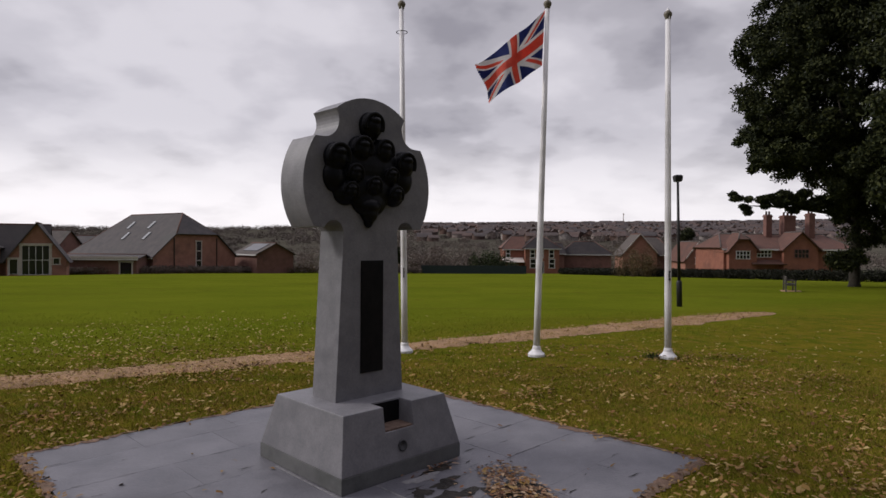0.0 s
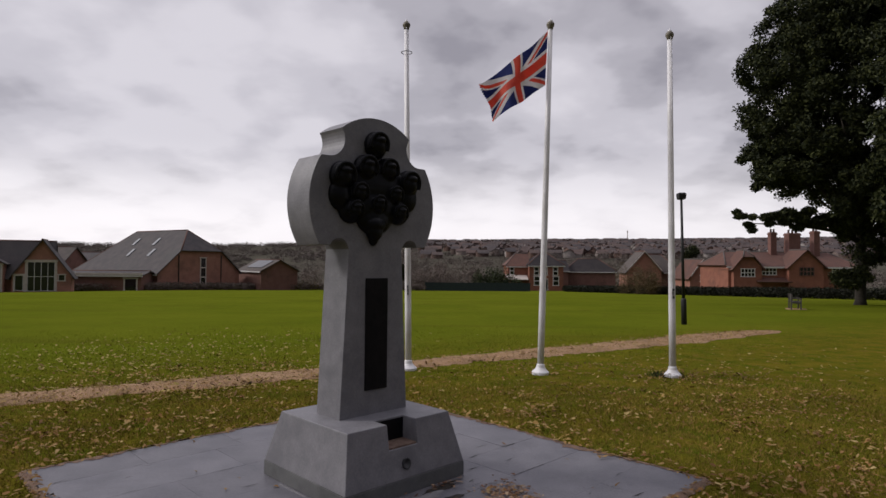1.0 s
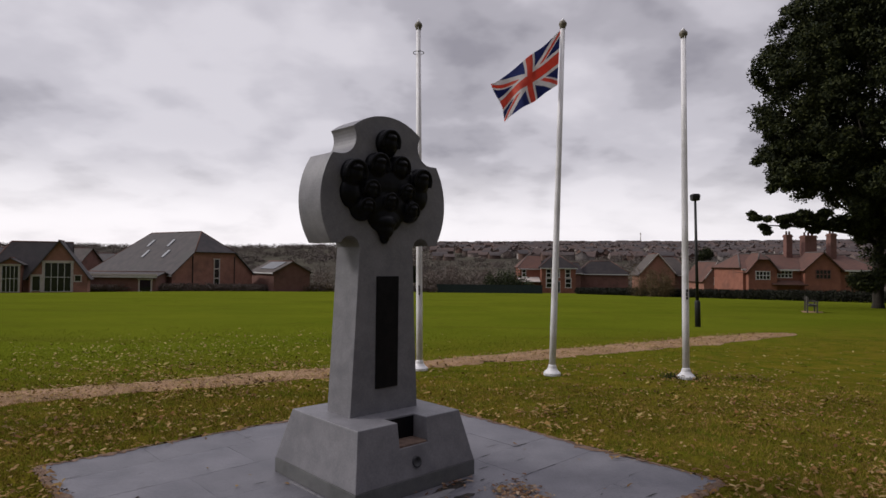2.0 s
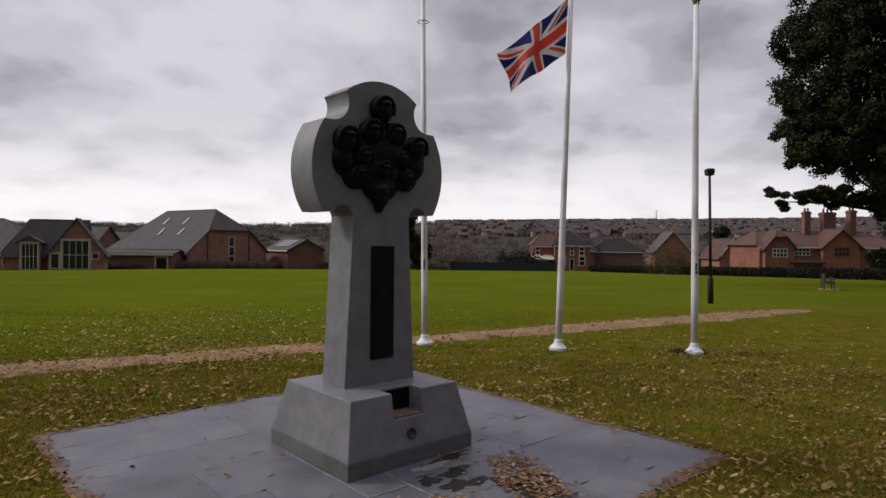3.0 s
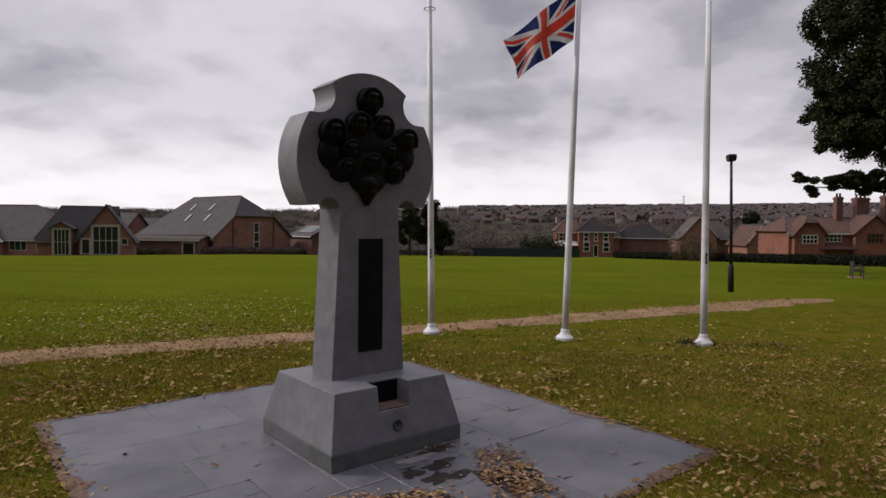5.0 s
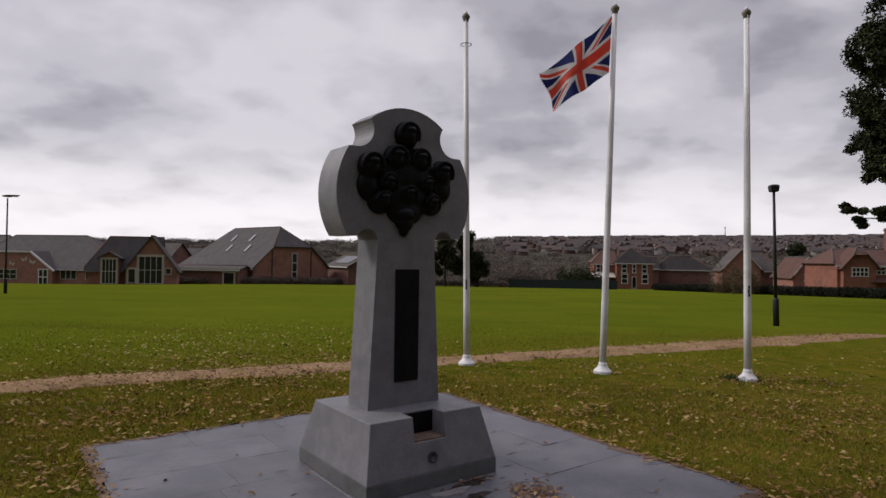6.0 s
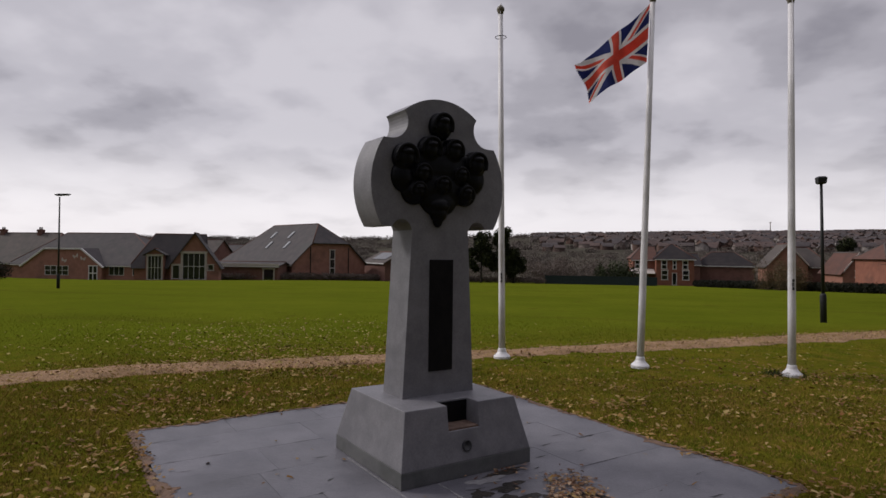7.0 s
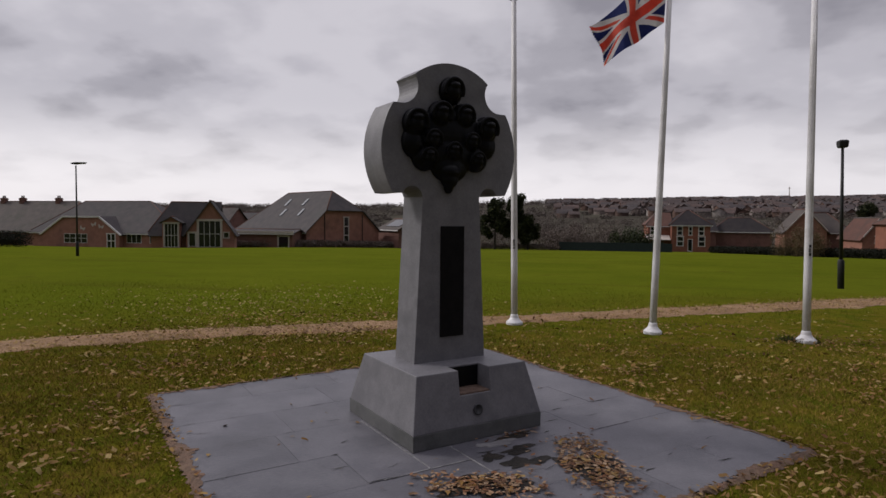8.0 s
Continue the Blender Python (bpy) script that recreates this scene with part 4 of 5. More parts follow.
mw = house("manor_wing", 46.6, 83.0, -2.4, -90, 3.4, 4.6, 3.9, 6.0, M_BRICK_ORANGE, M_TILE_RED, "projecting orange brick gable of the long house", fascia=False)
window(mw, "end", 3.4, 1.4, 3.3, 2.75, 3.75, 4, 2, M_BRICK_DARK, 0.1)

# ---- fences and hedges ----
fence = thing("fence", pose(-1.5, 112.6, -3.75), "dark green close-boarded fence at the field's edge", "fence")
for k in range(12):
    bm = bmesh.new()
    box(bm, k * 1.62, 0, -0.1, k * 1.62 + 1.54, 0.05, 1.68)
    part("fence_panel", bm, M_FENCE, fence)
    bm = bmesh.new()
    box(bm, k * 1.62 - 0.075, -0.03, -0.1, k * 1.62 + 0.005, 0.07, 1.78)
    part("post", bm, M_FENCE, fence)


def foliage_thing(name, pts, radii, per, size, material, label, category, seed, shell=0.5, kind=""):
    ob = clumps(name, pts, radii, per, size, material, shell, 0.0, seed)
    return tagged(ob, label, category, kind=kind)


def hedge(line, h, wdt, label, seed, step=0.6, per=760, size=0.11, material=None):
    r = np.random.default_rng(seed)
    pts = along([(x, y, 0) for x, y in line], step)[:, :2]
    cen, rad = [], []
    for x, y in pts:
        g = float(ground_z(x, y))
        cen.append((x + r.normal(0, 0.1), y + r.normal(0, 0.1), g + h * 0.47))
        rad.append((wdt * 0.6, wdt * 0.6, h * 0.5 * (0.95 + 0.12 * r.random())))
    return foliage_thing("hedge", cen, rad, per, size, material or M_HEDGE, label, "hedge", seed, 0.35)


hedge([(24.6, 112.5), (33.2, 85.2), (42.6, 62.0), (52, 47), (62, 34)], 1.25, 1.4, "long clipped dark hedge along the field", 41)
hedge([(-90, 72), (-74.2, 72)], 2.5, 2.0, "tall clipped dark hedge beside the clubhouse", 42, 0.7, 600)
hedge([(-56, 87), (-41, 90.5), (-36, 96), (-30, 102), (-20, 106), (-12, 109), (-2, 112)], 1.25, 1.6, "low bare brown shrubs along the buildings", 43, 0.7, 420, 0.11, M_SHRUB)


def shrubs(name, boxes, per, size, material, label, category, seed, count):
    r = np.random.default_rng(seed)
    cen, rad = [], []
    for k in range(count):
        x0, x1, y0, y1, z0, z1 = boxes[k % len(boxes)]
        x, y = r.uniform(x0, x1), r.uniform(y0, y1)
        q = r.uniform(0.5, 1.0)
        top = z0 + (z1 - z0) * q
        cen.append((x, y, (z0 + top) / 2))
        rad.append((r.uniform(0.9, 1.7), r.uniform(0.9, 1.6), (top - z0) * 0.55))
    return foliage_thing(name, cen, rad, per, size, material, label, category, seed, 0.3)


shrubs("shrubs", [(-6, 2, 116, 122, -3.9, 2.2), (0, 9, 117, 124, -3.9, 3.1), (-4, 4, 114, 118, -3.9, 0.6)], 520, 0.12, M_SHRUB, "thicket of bare brown winter shrubs behind the fence", "shrubs", 44, 34)
shrubs("bush", [(8, 13, 115, 119, -3.8, 1.3), (12, 16, 116, 119, -3.8, 0.9)], 300, 0.20, M_BUSH, "dark green bushes behind the fence", "bush", 45, 14)
shrubs("bush", [(26.8, 31.8, 85.5, 89, -2.8, 2.3)], 1000, 0.085, M_WILLOW, "ochre half-bare bush behind the hedge", "bush", 46, 9)
shrubs("shrubs", [(-33, -22, 112, 120, -3.6, 0.8), (-22, -8, 114, 120, -3.6, 1.6)], 420, 0.12, M_SHRUB, "brown scrub between the bungalow and the trees", "shrubs", 47, 26)
shrubs("bush", [(-24, -20, 104, 106, -3.6, -1.3)], 200, 0.14, M_WILLOW, "small yellowish bush by the bungalow", "bush", 48, 4)


def tree(name, base, trunk_h, trunk_r, centres, radii, per, size, material, label, seed, limbs=14):
    ob = thing(name, pose(*base), label, "tree")
    r = random.Random(seed)
    bm = bmesh.new()
    tube(bm, [(0, 0, -0.4), (0.03, 0.02, 0.3), (0.08, 0, trunk_h * 0.5), (0.0, 0.1, trunk_h)], [trunk_r * 1.5, trunk_r, trunk_r * 0.85, trunk_r * 0.6], 12)
    part("trunk", bm, M_BARK, ob)
    picks = list(range(len(centres)))
    r.shuffle(picks)
    for k in picks[:limbs]:
        c = Vector(centres[k]) - Vector(base)
        bm = bmesh.new()
        s = Vector((0, 0, min(trunk_h * r.uniform(0.45, 0.98), max(0.5, c.z * 0.8))))
        m = s.lerp(c, 0.5) + Vector((r.uniform(-0.3, 0.3), r.uniform(-0.3, 0.3), r.uniform(-0.1, 0.5)))
        tube(bm, [s, m, c], [trunk_r * 0.40, trunk_r * 0.22, trunk_r * 0.07], 7)
        part("limb", bm, M_BARK, ob)
    crown = clumps("crown", [tuple(Vector(c) - Vector(base)) for c in centres], radii, per, size, material, 0.15, 0.0, seed)
    crown.parent = ob
    return ob


# evergreen oak at the field's edge
ro = random.Random(12)
TX, TY = 30.5, 43.5
TZ = float(ground_z(TX, TY))
cen, rad = [], []
while len(cen) < 1550:
    v = Vector((ro.gauss(0, 1), ro.gauss(0, 1), ro.gauss(0, 1))).normalized() * ro.uniform(0.35, 1.0) ** 0.6
    p = Vector((TX + 1.8 + v.x * 9.9, TY + v.y * 8.0, 13.6 + v.z * 11.8))
    floor_z = 7.3 - 0.12 * (p.x - 22) if p.x < 0.655 * p.y else max(1.2, 4.6 - 2.0 * (p.x - 0.655 * p.y))
    if p.z < floor_z + 0.6:
        continue
    big_gap = math.sin(p.x * 1.1 + 1) * math.sin(p.z * 0.95) * math.sin(p.y * 0.6)
    lobes = math.sin(p.z * 1.25 + 0.6) * 0.9 + math.sin(p.z * 2.7 + p.y) * 0.45
    if big_gap > 0.52 or p.x < 21.7 + lobes + 0.012 * (p.z - 12) ** 2:
        continue
    cen.append(tuple(p))
    q = ro.uniform(0.42, 0.95)
    rad.append((q, q, q * 0.85))
for _ in range(70):
    cen.append((ro.uniform(22.4, 27.0), TY + ro.uniform(-4.0, 2.5), ro.uniform(7.4, 10.5)))
    q = ro.uniform(0.35, 0.7)
    rad.append((q, q, q * 0.8))
# tufts along the low branch, with gaps between them
for cx, cz, q, n in ((21.6, 5.0, 0.42, 4), (22.4, 4.5, 0.40, 4), (23.4, 4.9, 0.45, 4), (24.5, 5.1, 0.62, 6), (25.4, 4.7, 0.62, 7), (26.4, 5.0, 0.6, 6), (27.3, 4.8, 0.7, 7)):
    for _ in range(n):
        cen.append((cx + ro.gauss(0, 0.32), TY - 1 + ro.gauss(0, 0.4), cz + ro.gauss(0, 0.28)))
        rad.append((q * 0.8, q * 0.8, q * 0.5))
for t in range(10):
    cen.append((28.6 + ro.uniform(-0.7, 1.8), TY - 1 + ro.uniform(-0.5, 0.5), ro.uniform(0.3, 1.6)))
    rad.append((0.6, 0.6, 0.4))
oak = tree("evergreen_oak", (TX, TY, TZ), 9.0, 0.36, cen, rad, 290, 0.125, M_OAK, "large dark evergreen tree with ragged crown and low branch", 51, 40)

bm = bmesh.new()
tube(bm, [(-0.1, 0, 4.6), (-2.6, -0.7, 5.3), (-5.2, -1.0, 5.6), (-8.4, -1.0, 5.7)], [0.17, 0.13, 0.09, 0.03], 7)
part("limb", bm, M_BARK, oak)

# a second one nearer, mostly out of view, crown widened unseen to shade grass
ro = random.Random(77)
T2X, T2Y = 26.4, 33.4
cen, rad = [], []
while len(cen) < 760:
    v = Vector((ro.gauss(0, 1), ro.gauss(0, 1), ro.gauss(0, 1))).normalized() * ro.uniform(0.3, 1.0) ** 0.6
    p = Vector((T2X + 1.0 + v.x * 9.0, T2Y - 5.0 + v.y * 10.0, 10.0 + v.z * 7.5))
    if p.z < 3.2 or p.x < 0.745 * p.y - 0.6 * math.sin(p.z * 1.6) + max(0.0, 5.0 - 0.2 * p.y):
        continue
    cen.append(tuple(p))
    q = ro.uniform(0.45, 0.95)
    rad.append((q, q, q * 0.8))
tree("evergreen_oak", (T2X, T2Y, float(ground_z(T2X, T2Y))), 7.0, 0.34, cen, rad, 260, 0.125, M_OAK, "dark evergreen tree beside the bench, unseen crown widened to shade the grass", 52, 20)

# dark trees behind the field
ro = random.Random(4)


def small_tree(x, y, h, wdt, seed, label, material):
    r = random.Random(seed)
    z = float(ground_z(x, y))
    cen, rad = [], []
    for _ in range(26):
        t = r.uniform(0.12, 1.0)
        a = r.uniform(0, 6.28)
        ww = wdt * (1 - 0.75 * abs(t - 0.35))
        cen.append((x + math.cos(a) * ww * r.random(), y + math.sin(a) * ww * r.random(), z + h * (0.15 + 0.82 * t)))
        rad.append(r.uniform(0.6, 1.2))
    tree("tree", (x, y, z), h * 0.8, 0.18, cen, rad, 420, 0.2, material, label, seed, 8)


small_tree(-12.6, 107, 8.9, 2.6, 61, "dark evergreen tree with pointed ragged crown", M_OAK)
small_tree(-9.2, 108, 9.4, 2.3, 62, "tall dark evergreen tree behind the field", M_OAK)
small_tree(-7.0, 109, 5.6, 2.0, 63, "low dark evergreen tree behind the field", M_OAK)
zr = float(ground_z(127, 300))
cr = [(127 + ro.uniform(-3, 3), 300 + ro.uniform(-3, 3), 7.3 + ro.uniform(-2, 3)) for _ in range(24)]
tree("tree", (127, 300, zr), 6.0, 0.3, cr, [ro.uniform(1.2, 2.0) for _ in cr], 120, 0.4, M_OAK, "round dark tree among the houses on the hillside", 64, 5)

# ---- town on the far hillside ----
def town():
    r = np.random.default_rng(17)
    V, F, mats = [], [], []
    n = 0
    for _ in range(2600):
        y = 400 + 470 * r.random() ** 0.85
        x = y * r.uniform(-0.03, 1.05) + r.normal(0, 4)
        if x / y < 0.12 and r.random() < 0.45:
            continue
        w, d, h, rh = r.uniform(5, 11), r.uniform(5.5, 7.5), r.uniform(2.6, 4.4), r.uniform(1.6, 2.6)
        a = r.choice([0.0, 0.25, -0.3, 1.3, 1.6]) + r.normal(0, 0.08)
        c, s = math.cos(a), math.sin(a)
        z = float(ground_z(x, y)) - 0.6
        loc = [(-w, -d, 0), (w, -d, 0), (w, d, 0), (-w, d, 0), (-w, -d, 2 * h), (w, -d, 2 * h), (w, d, 2 * h), (-w, d, 2 * h)]
        loc = [(p[0] / 2, p[1] / 2, p[2] / 2) for p in loc]
        loc += [(-w / 2, 0, h + rh), (w / 2, 0, h + rh), (-w / 2, -d / 4, h + rh / 2), (w / 2, -d / 4, h + rh / 2)]
        o = 0.4
        roof = [(-w / 2 - o, -d / 2 - o, h - 0.2), (w / 2 + o, -d / 2 - o, h - 0.2), (w / 2 + o, 0, h + rh + 0.1), (-w / 2 - o, 0, h + rh + 0.1), (-w / 2 - o, d / 2 + o, h - 0.2), (w / 2 + o, d / 2 + o, h - 0.2)]
        for p in loc + roof:
            V.append((x + p[0] * c - p[1] * s, y + p[0] * s + p[1] * c, z + p[2] + 0.4))
        for f, m in (((0, 1, 5, 4), 0), ((1, 2, 6, 5), 0), ((2, 3, 7, 6), 0), ((3, 0, 4, 7), 0), ((4, 10, 8, 7), 0), ((5, 6, 9, 11), 0), ((12, 13, 14, 15), 1), ((15, 14, 17, 16), 1)):
            F.append([n + k for k in f])
            mats.append(m)
        n += 18
    ob = mesh_of("hillside_houses", np.array(V), np.array(F), M_TOWN_WALL)
    ob.data.materials.append(M_TOWN_ROOF)
    ob.data.polygons.foreach_set("material_index", np.array(mats, np.int32))
    return tagged(ob, "hundreds of small brick houses with dark roofs covering the hillside", "houses", kind="stuff")


town()
rw = np.random.default_rng(23)
near_pts, near_rads, pts, rads = [], [], [], []
for _ in range(2300):
    y = 150 + 740 * rw.random() ** 0.8
    x = y * rw.uniform(-1.25, 1.15)
    if x / y > 0.0 and y > 400 and rw.random() < 0.45:
        continue
    q = rw.uniform(1.3, 3.0) * (1 + y / 900)
    (near_pts if y < 380 else pts).append((x, y, float(ground_z(x, y)) + q * 0.5))
    (near_rads if y < 380 else rads).append((q * 1.7, q * 1.2, q * 0.75))
for x in np.arange(-1100, 1000, 7.0):
    q = rw.uniform(1.0, 3.4) + 3.0 * max(0, math.sin(x * 0.021) * math.sin(x * 0.0083 + 1))
    y = 890 + rw.uniform(-8, 8)
    pts.append((x, y, float(ground_z(x, y)) + q * 0.35))
    rads.append((q * 2.4, q, q * 0.75))
foliage_thing("woods", near_pts, near_rads, 330, 0.30, M_WOODS, "bare garden trees and scrub below the hillside", "woods", 25, 0.2, kind="stuff")
foliage_thing("woods", pts, rads, 130, 0.62, M_WOODS, "bare woods and garden trees spread over the far hillside", "woods", 24, 0.2, kind="stuff")

mast = thing("radio_mast", pose(289, 905, 33), "thin pale mast on the skyline", "mast")
bm = bmesh.new()
tube(bm, [(0, 0, -2), (0, 0, 10), (0, 0, 18.5)], [0.75, 0.6, 0.45], 8)
part("mast_pole", bm, M_STONE_TRIM, mast)
bm = bmesh.new()
box(bm, -1.2, -0.4, 16, 1.2, 0.4, 17.2)
part("antenna", bm, M_STONE_TRIM, mast)


# ---- flagstones, laid round the memorial ----
pavement = tagged(new("pavement"), "square of blue-grey slate flagstones round the memorial", "pavement", kind="structure")
pavement.matrix_basis = LOCAL
HALF = 1.88
bm = bmesh.new()
box(bm, -HALF + 0.01, -HALF + 0.01, -0.08, HALF - 0.01, HALF - 0.01, -0.0025)
part("mortar_bed", bm, M_JOINT, pavement)
rs = random.Random(11)
COURSES = [-HALF, -1.36, -0.80, -0.27, 0.30, 0.86, 1.42, HALF]
JOINTS = [(-1.05, -0.2, 0.55, 1.21), (-1.35, -0.26, 0.45, 1.20), (-1.0, -0.57, -0.25, 0.85), (-1.25, -0.57, 0.85, 1.38), (-1.1, -0.2, 1.1), (-0.55, 0.4, 1.3), (-1.12, -0.3, 0.6, 1.35)]
for y, y1, cuts in zip(COURSES, COURSES[1:], JOINTS):
    edges = [-HALF, *cuts, HALF]
    for x, x1 in zip(edges, edges[1:]):
        bm = bmesh.new()
        gap = rs.choice((0.0006, 0.0010, 0.0014, 0.0022))
        top = box(bm, x + gap, y + gap, -0.05, x1 - gap, y1 - gap, 0)[4:]
        lift_z = rs.uniform(-0.0008, 0.0008)
        for v in top:
            v.co.z = lift_z + rs.uniform(-0.0008, 0.0008)
            v.co.x += rs.uniform(-0.002, 0.002)
        part("flagstone", bm, M_SLATE, pavement)


# ---- grass and fallen leaves ----
def local_of(p):
    d = p - np.array([C.x, C.y])
    c, s = math.cos(radians(TURN)), math.sin(radians(TURN))
    return d[:, 0] * c + d[:, 1] * s, -d[:, 0] * s + d[:, 1] * c


def path_gap(p):
    """Signed margin from the edge of the path, below zero on it."""
    t = track[::3]
    best = np.full(len(p), 99.0)
    for x, y, w in t:
        best = np.minimum(best, np.hypot(p[:, 0] - x, p[:, 1] - y) - w)
    return best


def lumpy(p, s, seed):
    r = np.random.default_rng(seed)
    out = np.zeros(len(p))
    for o in range(6):
        k = r.normal(size=2) * s * (1 + o * 0.6)
        out += np.sin(p @ k + r.random() * 6.28) / (1 + 0.4 * o)
    return out / 2.2


def on_slab(p, margin):
    a, b = local_of(p)
    return np.maximum(np.abs(a), np.abs(b)) < HALF + margin


def blades(name, n, x0, x1, y0, y1, h, w, material, label, seed, keep):
    r = np.random.default_rng(seed)
    p = np.c_[r.uniform(x0, x1, n), r.uniform(y0, y1, n)]
    p = p[keep(p, r)]
    n = len(p)
    z = ground_z(p[:, 0], p[:, 1]) - 0.006
    ang = r.random(n) * 6.283
    hh = h * (0.5 + r.random(n))
    lean = r.normal(0, 0.6, (n, 2)) * hh[:, None]
    ww = w * (0.7 + 0.6 * r.random(n))
    dx, dy = np.cos(ang) * ww, np.sin(ang) * ww
    v = np.empty((n, 3, 3))
    v[:, 0] = np.c_[p[:, 0] - dx, p[:, 1] - dy, z]
    v[:, 1] = np.c_[p[:, 0] + dx, p[:, 1] + dy, z]
    v[:, 2] = np.c_[p[:, 0] + lean[:, 0], p[:, 1] + lean[:, 1], z + hh]
    ob = mesh_of(name, v.reshape(-1, 3), np.arange(n * 3).reshape(-1, 3), material)
    return tagged(ob, label, "grass", kind="stuff")


def around(p, r, radius, soft):
    """Round the memorial out to a radius, thinning out raggedly."""
    return np.hypot(p[:, 0] - 0.2, p[:, 1] - 6.0) < r.normal(radius, soft, len(p))


blades("grass", 480000, -8, 8, -0.5, 9.5, 0.028, 0.0035, M_BLADE, "short rough winter grass mixed with brown thatch", 21,
       lambda p, r: around(p, r, 6.6, 0.6) & ~on_slab(p, 0.03) & (path_gap(p) > r.normal(-0.03, 0.09, len(p))) & (p[:, 1] < r.normal(8.6, 0.5, len(p))))
blades("grass", 300000, -18, 18, 6.5, 22, 0.024, 0.006, M_BLADE_FIELD, "short green field grass", 22,
       lambda p, r: (path_gap(p) > r.normal(-0.02, 0.08, len(p))) & (p[:, 1] > r.normal(8.4, 0.5, len(p))) & (p[:, 1] - 0.55 * p[:, 0] > r.normal(9.0, 0.8, len(p))) & (r.random(len(p)) < np.clip((21 - np.hypot(p[:, 0], p[:, 1])) / 13, 0, 1) ** 1.3))


def litter(name, n, x0, x1, y0, y1, size, material, label, seed, keep, height=0.012, floor=None, flop=0.28):
    r = np.random.default_rng(seed)
    p = np.c_[r.uniform(x0, x1, n), r.uniform(y0, y1, n)]
    p = p[keep(p, r)]
    n = len(p)
    base = ground_z(p[:, 0], p[:, 1]) if floor is None else np.full(n, floor)
    z = base + height * (0.3 + r.random(n))
    ang = r.random(n) * 6.283
    s = size * (0.55 + 0.8 * r.random(n))
    outline = np.array([(-1, 0, 0.0), (-0.45, 0.42, 0.10), (0.35, 0.46, 0.12), (1, 0.02, 0.02), (0.30, -0.44, 0.13), (-0.5, -0.38, 0.10)])
    curl = r.normal(0.7, 0.9, n) * min(1.0, flop * 4)
    tilt = r.normal(0, flop, (n, 2))
    v = np.empty((n, 6, 3))
    ca, sa = np.cos(ang), np.sin(ang)
    for k, (lx, ly, lz) in enumerate(outline):
        jx, jy = lx + r.normal(0, 0.17, n), ly + r.normal(0, 0.15, n)
        X, Y = jx * s * 0.5, jy * s * 0.5
        v[:, k, 0] = p[:, 0] + X * ca - Y * sa
        v[:, k, 1] = p[:, 1] + X * sa + Y * ca
        v[:, k, 2] = z + lz * s * curl + X * tilt[:, 0] + Y * tilt[:, 1] + 0.002
    b = np.arange(n)[:, None] * 6
    f = np.concatenate([b + np.array([[0, 1, 4, 5]]), b + np.array([[1, 2, 3, 4]])])
    ob = mesh_of(name, v.reshape(-1, 3), f, material)
    return tagged(ob, label, "leaves", kind="stuff")


def near_edge(p):
    a, b = local_of(p)
    m = np.maximum(np.abs(a), np.abs(b)) - HALF
    return np.exp(-np.maximum(m, 0) / 0.22)


def drift(p, scale, seed, level, gain):
    """Where the wind gathers leaves: 0 outside drifts, up to 1 in them."""
    return np.clip((lumpy(p, scale, seed) + 0.6 * lumpy(p, scale * 3.1, seed + 1) - level) * gain, 0, 1)


litter("fallen_leaves", 100000, -7, 8, -0.5, 10.5, 0.045, M_LITTER, "small brown and orange fallen leaves matted into the grass", 31,
       lambda p, r: around(p, r, 6.3, 0.9) & ~on_slab(p, -0.05 + 0.05 * lumpy(p, 5, 2).mean()) & (r.random(len(p)) < np.clip(0.04 + 0.38 * drift(p, 1.3, 4, 0.0, 0.9) + 0.28 * near_edge(p) ** 2 + 0.45 * np.clip((p[:, 0] - 0.5) / 3, 0, 1) * np.clip((5.6 - p[:, 1]) / 1.5, 0, 1), 0.02, 0.95)), 0.032)
litter("fallen_leaves", 86000, -7, 8, -0.5, 10.0, 0.053, M_LITTER_TAN, "pale tan fallen leaves lying in drifts on the grass", 36,
       lambda p, r: around(p, r, 6.0, 0.9) & ~on_slab(p, -0.02) & (r.random(len(p)) < np.clip(0.012 + 0.52 * drift(p, 1.5, 14, 0.35, 0.8) + 0.06 * near_edge(p) + 0.34 * np.clip((p[:, 0] - 0.8) / 2, 0, 1) * np.clip((5.0 - p[:, 1]) / 1.4, 0, 1), 0.01, 0.8)), 0.036)
litter("fallen_leaves", 21000, -12, 9, 7.5, 18, 0.058, M_LITTER_PALE, "pale yellow fallen leaves scattered on the field", 32,
       lambda p, r: around(p, r, 9.5, 1.5) & (r.random(len(p)) < np.clip(0.22 + 0.3 * lumpy(p, 0.6, 9) - 0.03 * (p[:, 0] + 1) - 0.05 * np.abs(p[:, 1] - 11), 0.01, 0.9)), 0.03)
litter("fallen_leaves", 190000, -9, 10, 3.5, 17.5, 0.046, M_LITTER_TAN, "small dry leaves and stalks on the path", 33,
       lambda p, r: (path_gap(p) < r.normal(-0.02, 0.07, len(p))) & (r.random(len(p)) < 0.25 + 0.6 * drift(p, 2.0, 8, 0.1, 0.7)), 0.034)
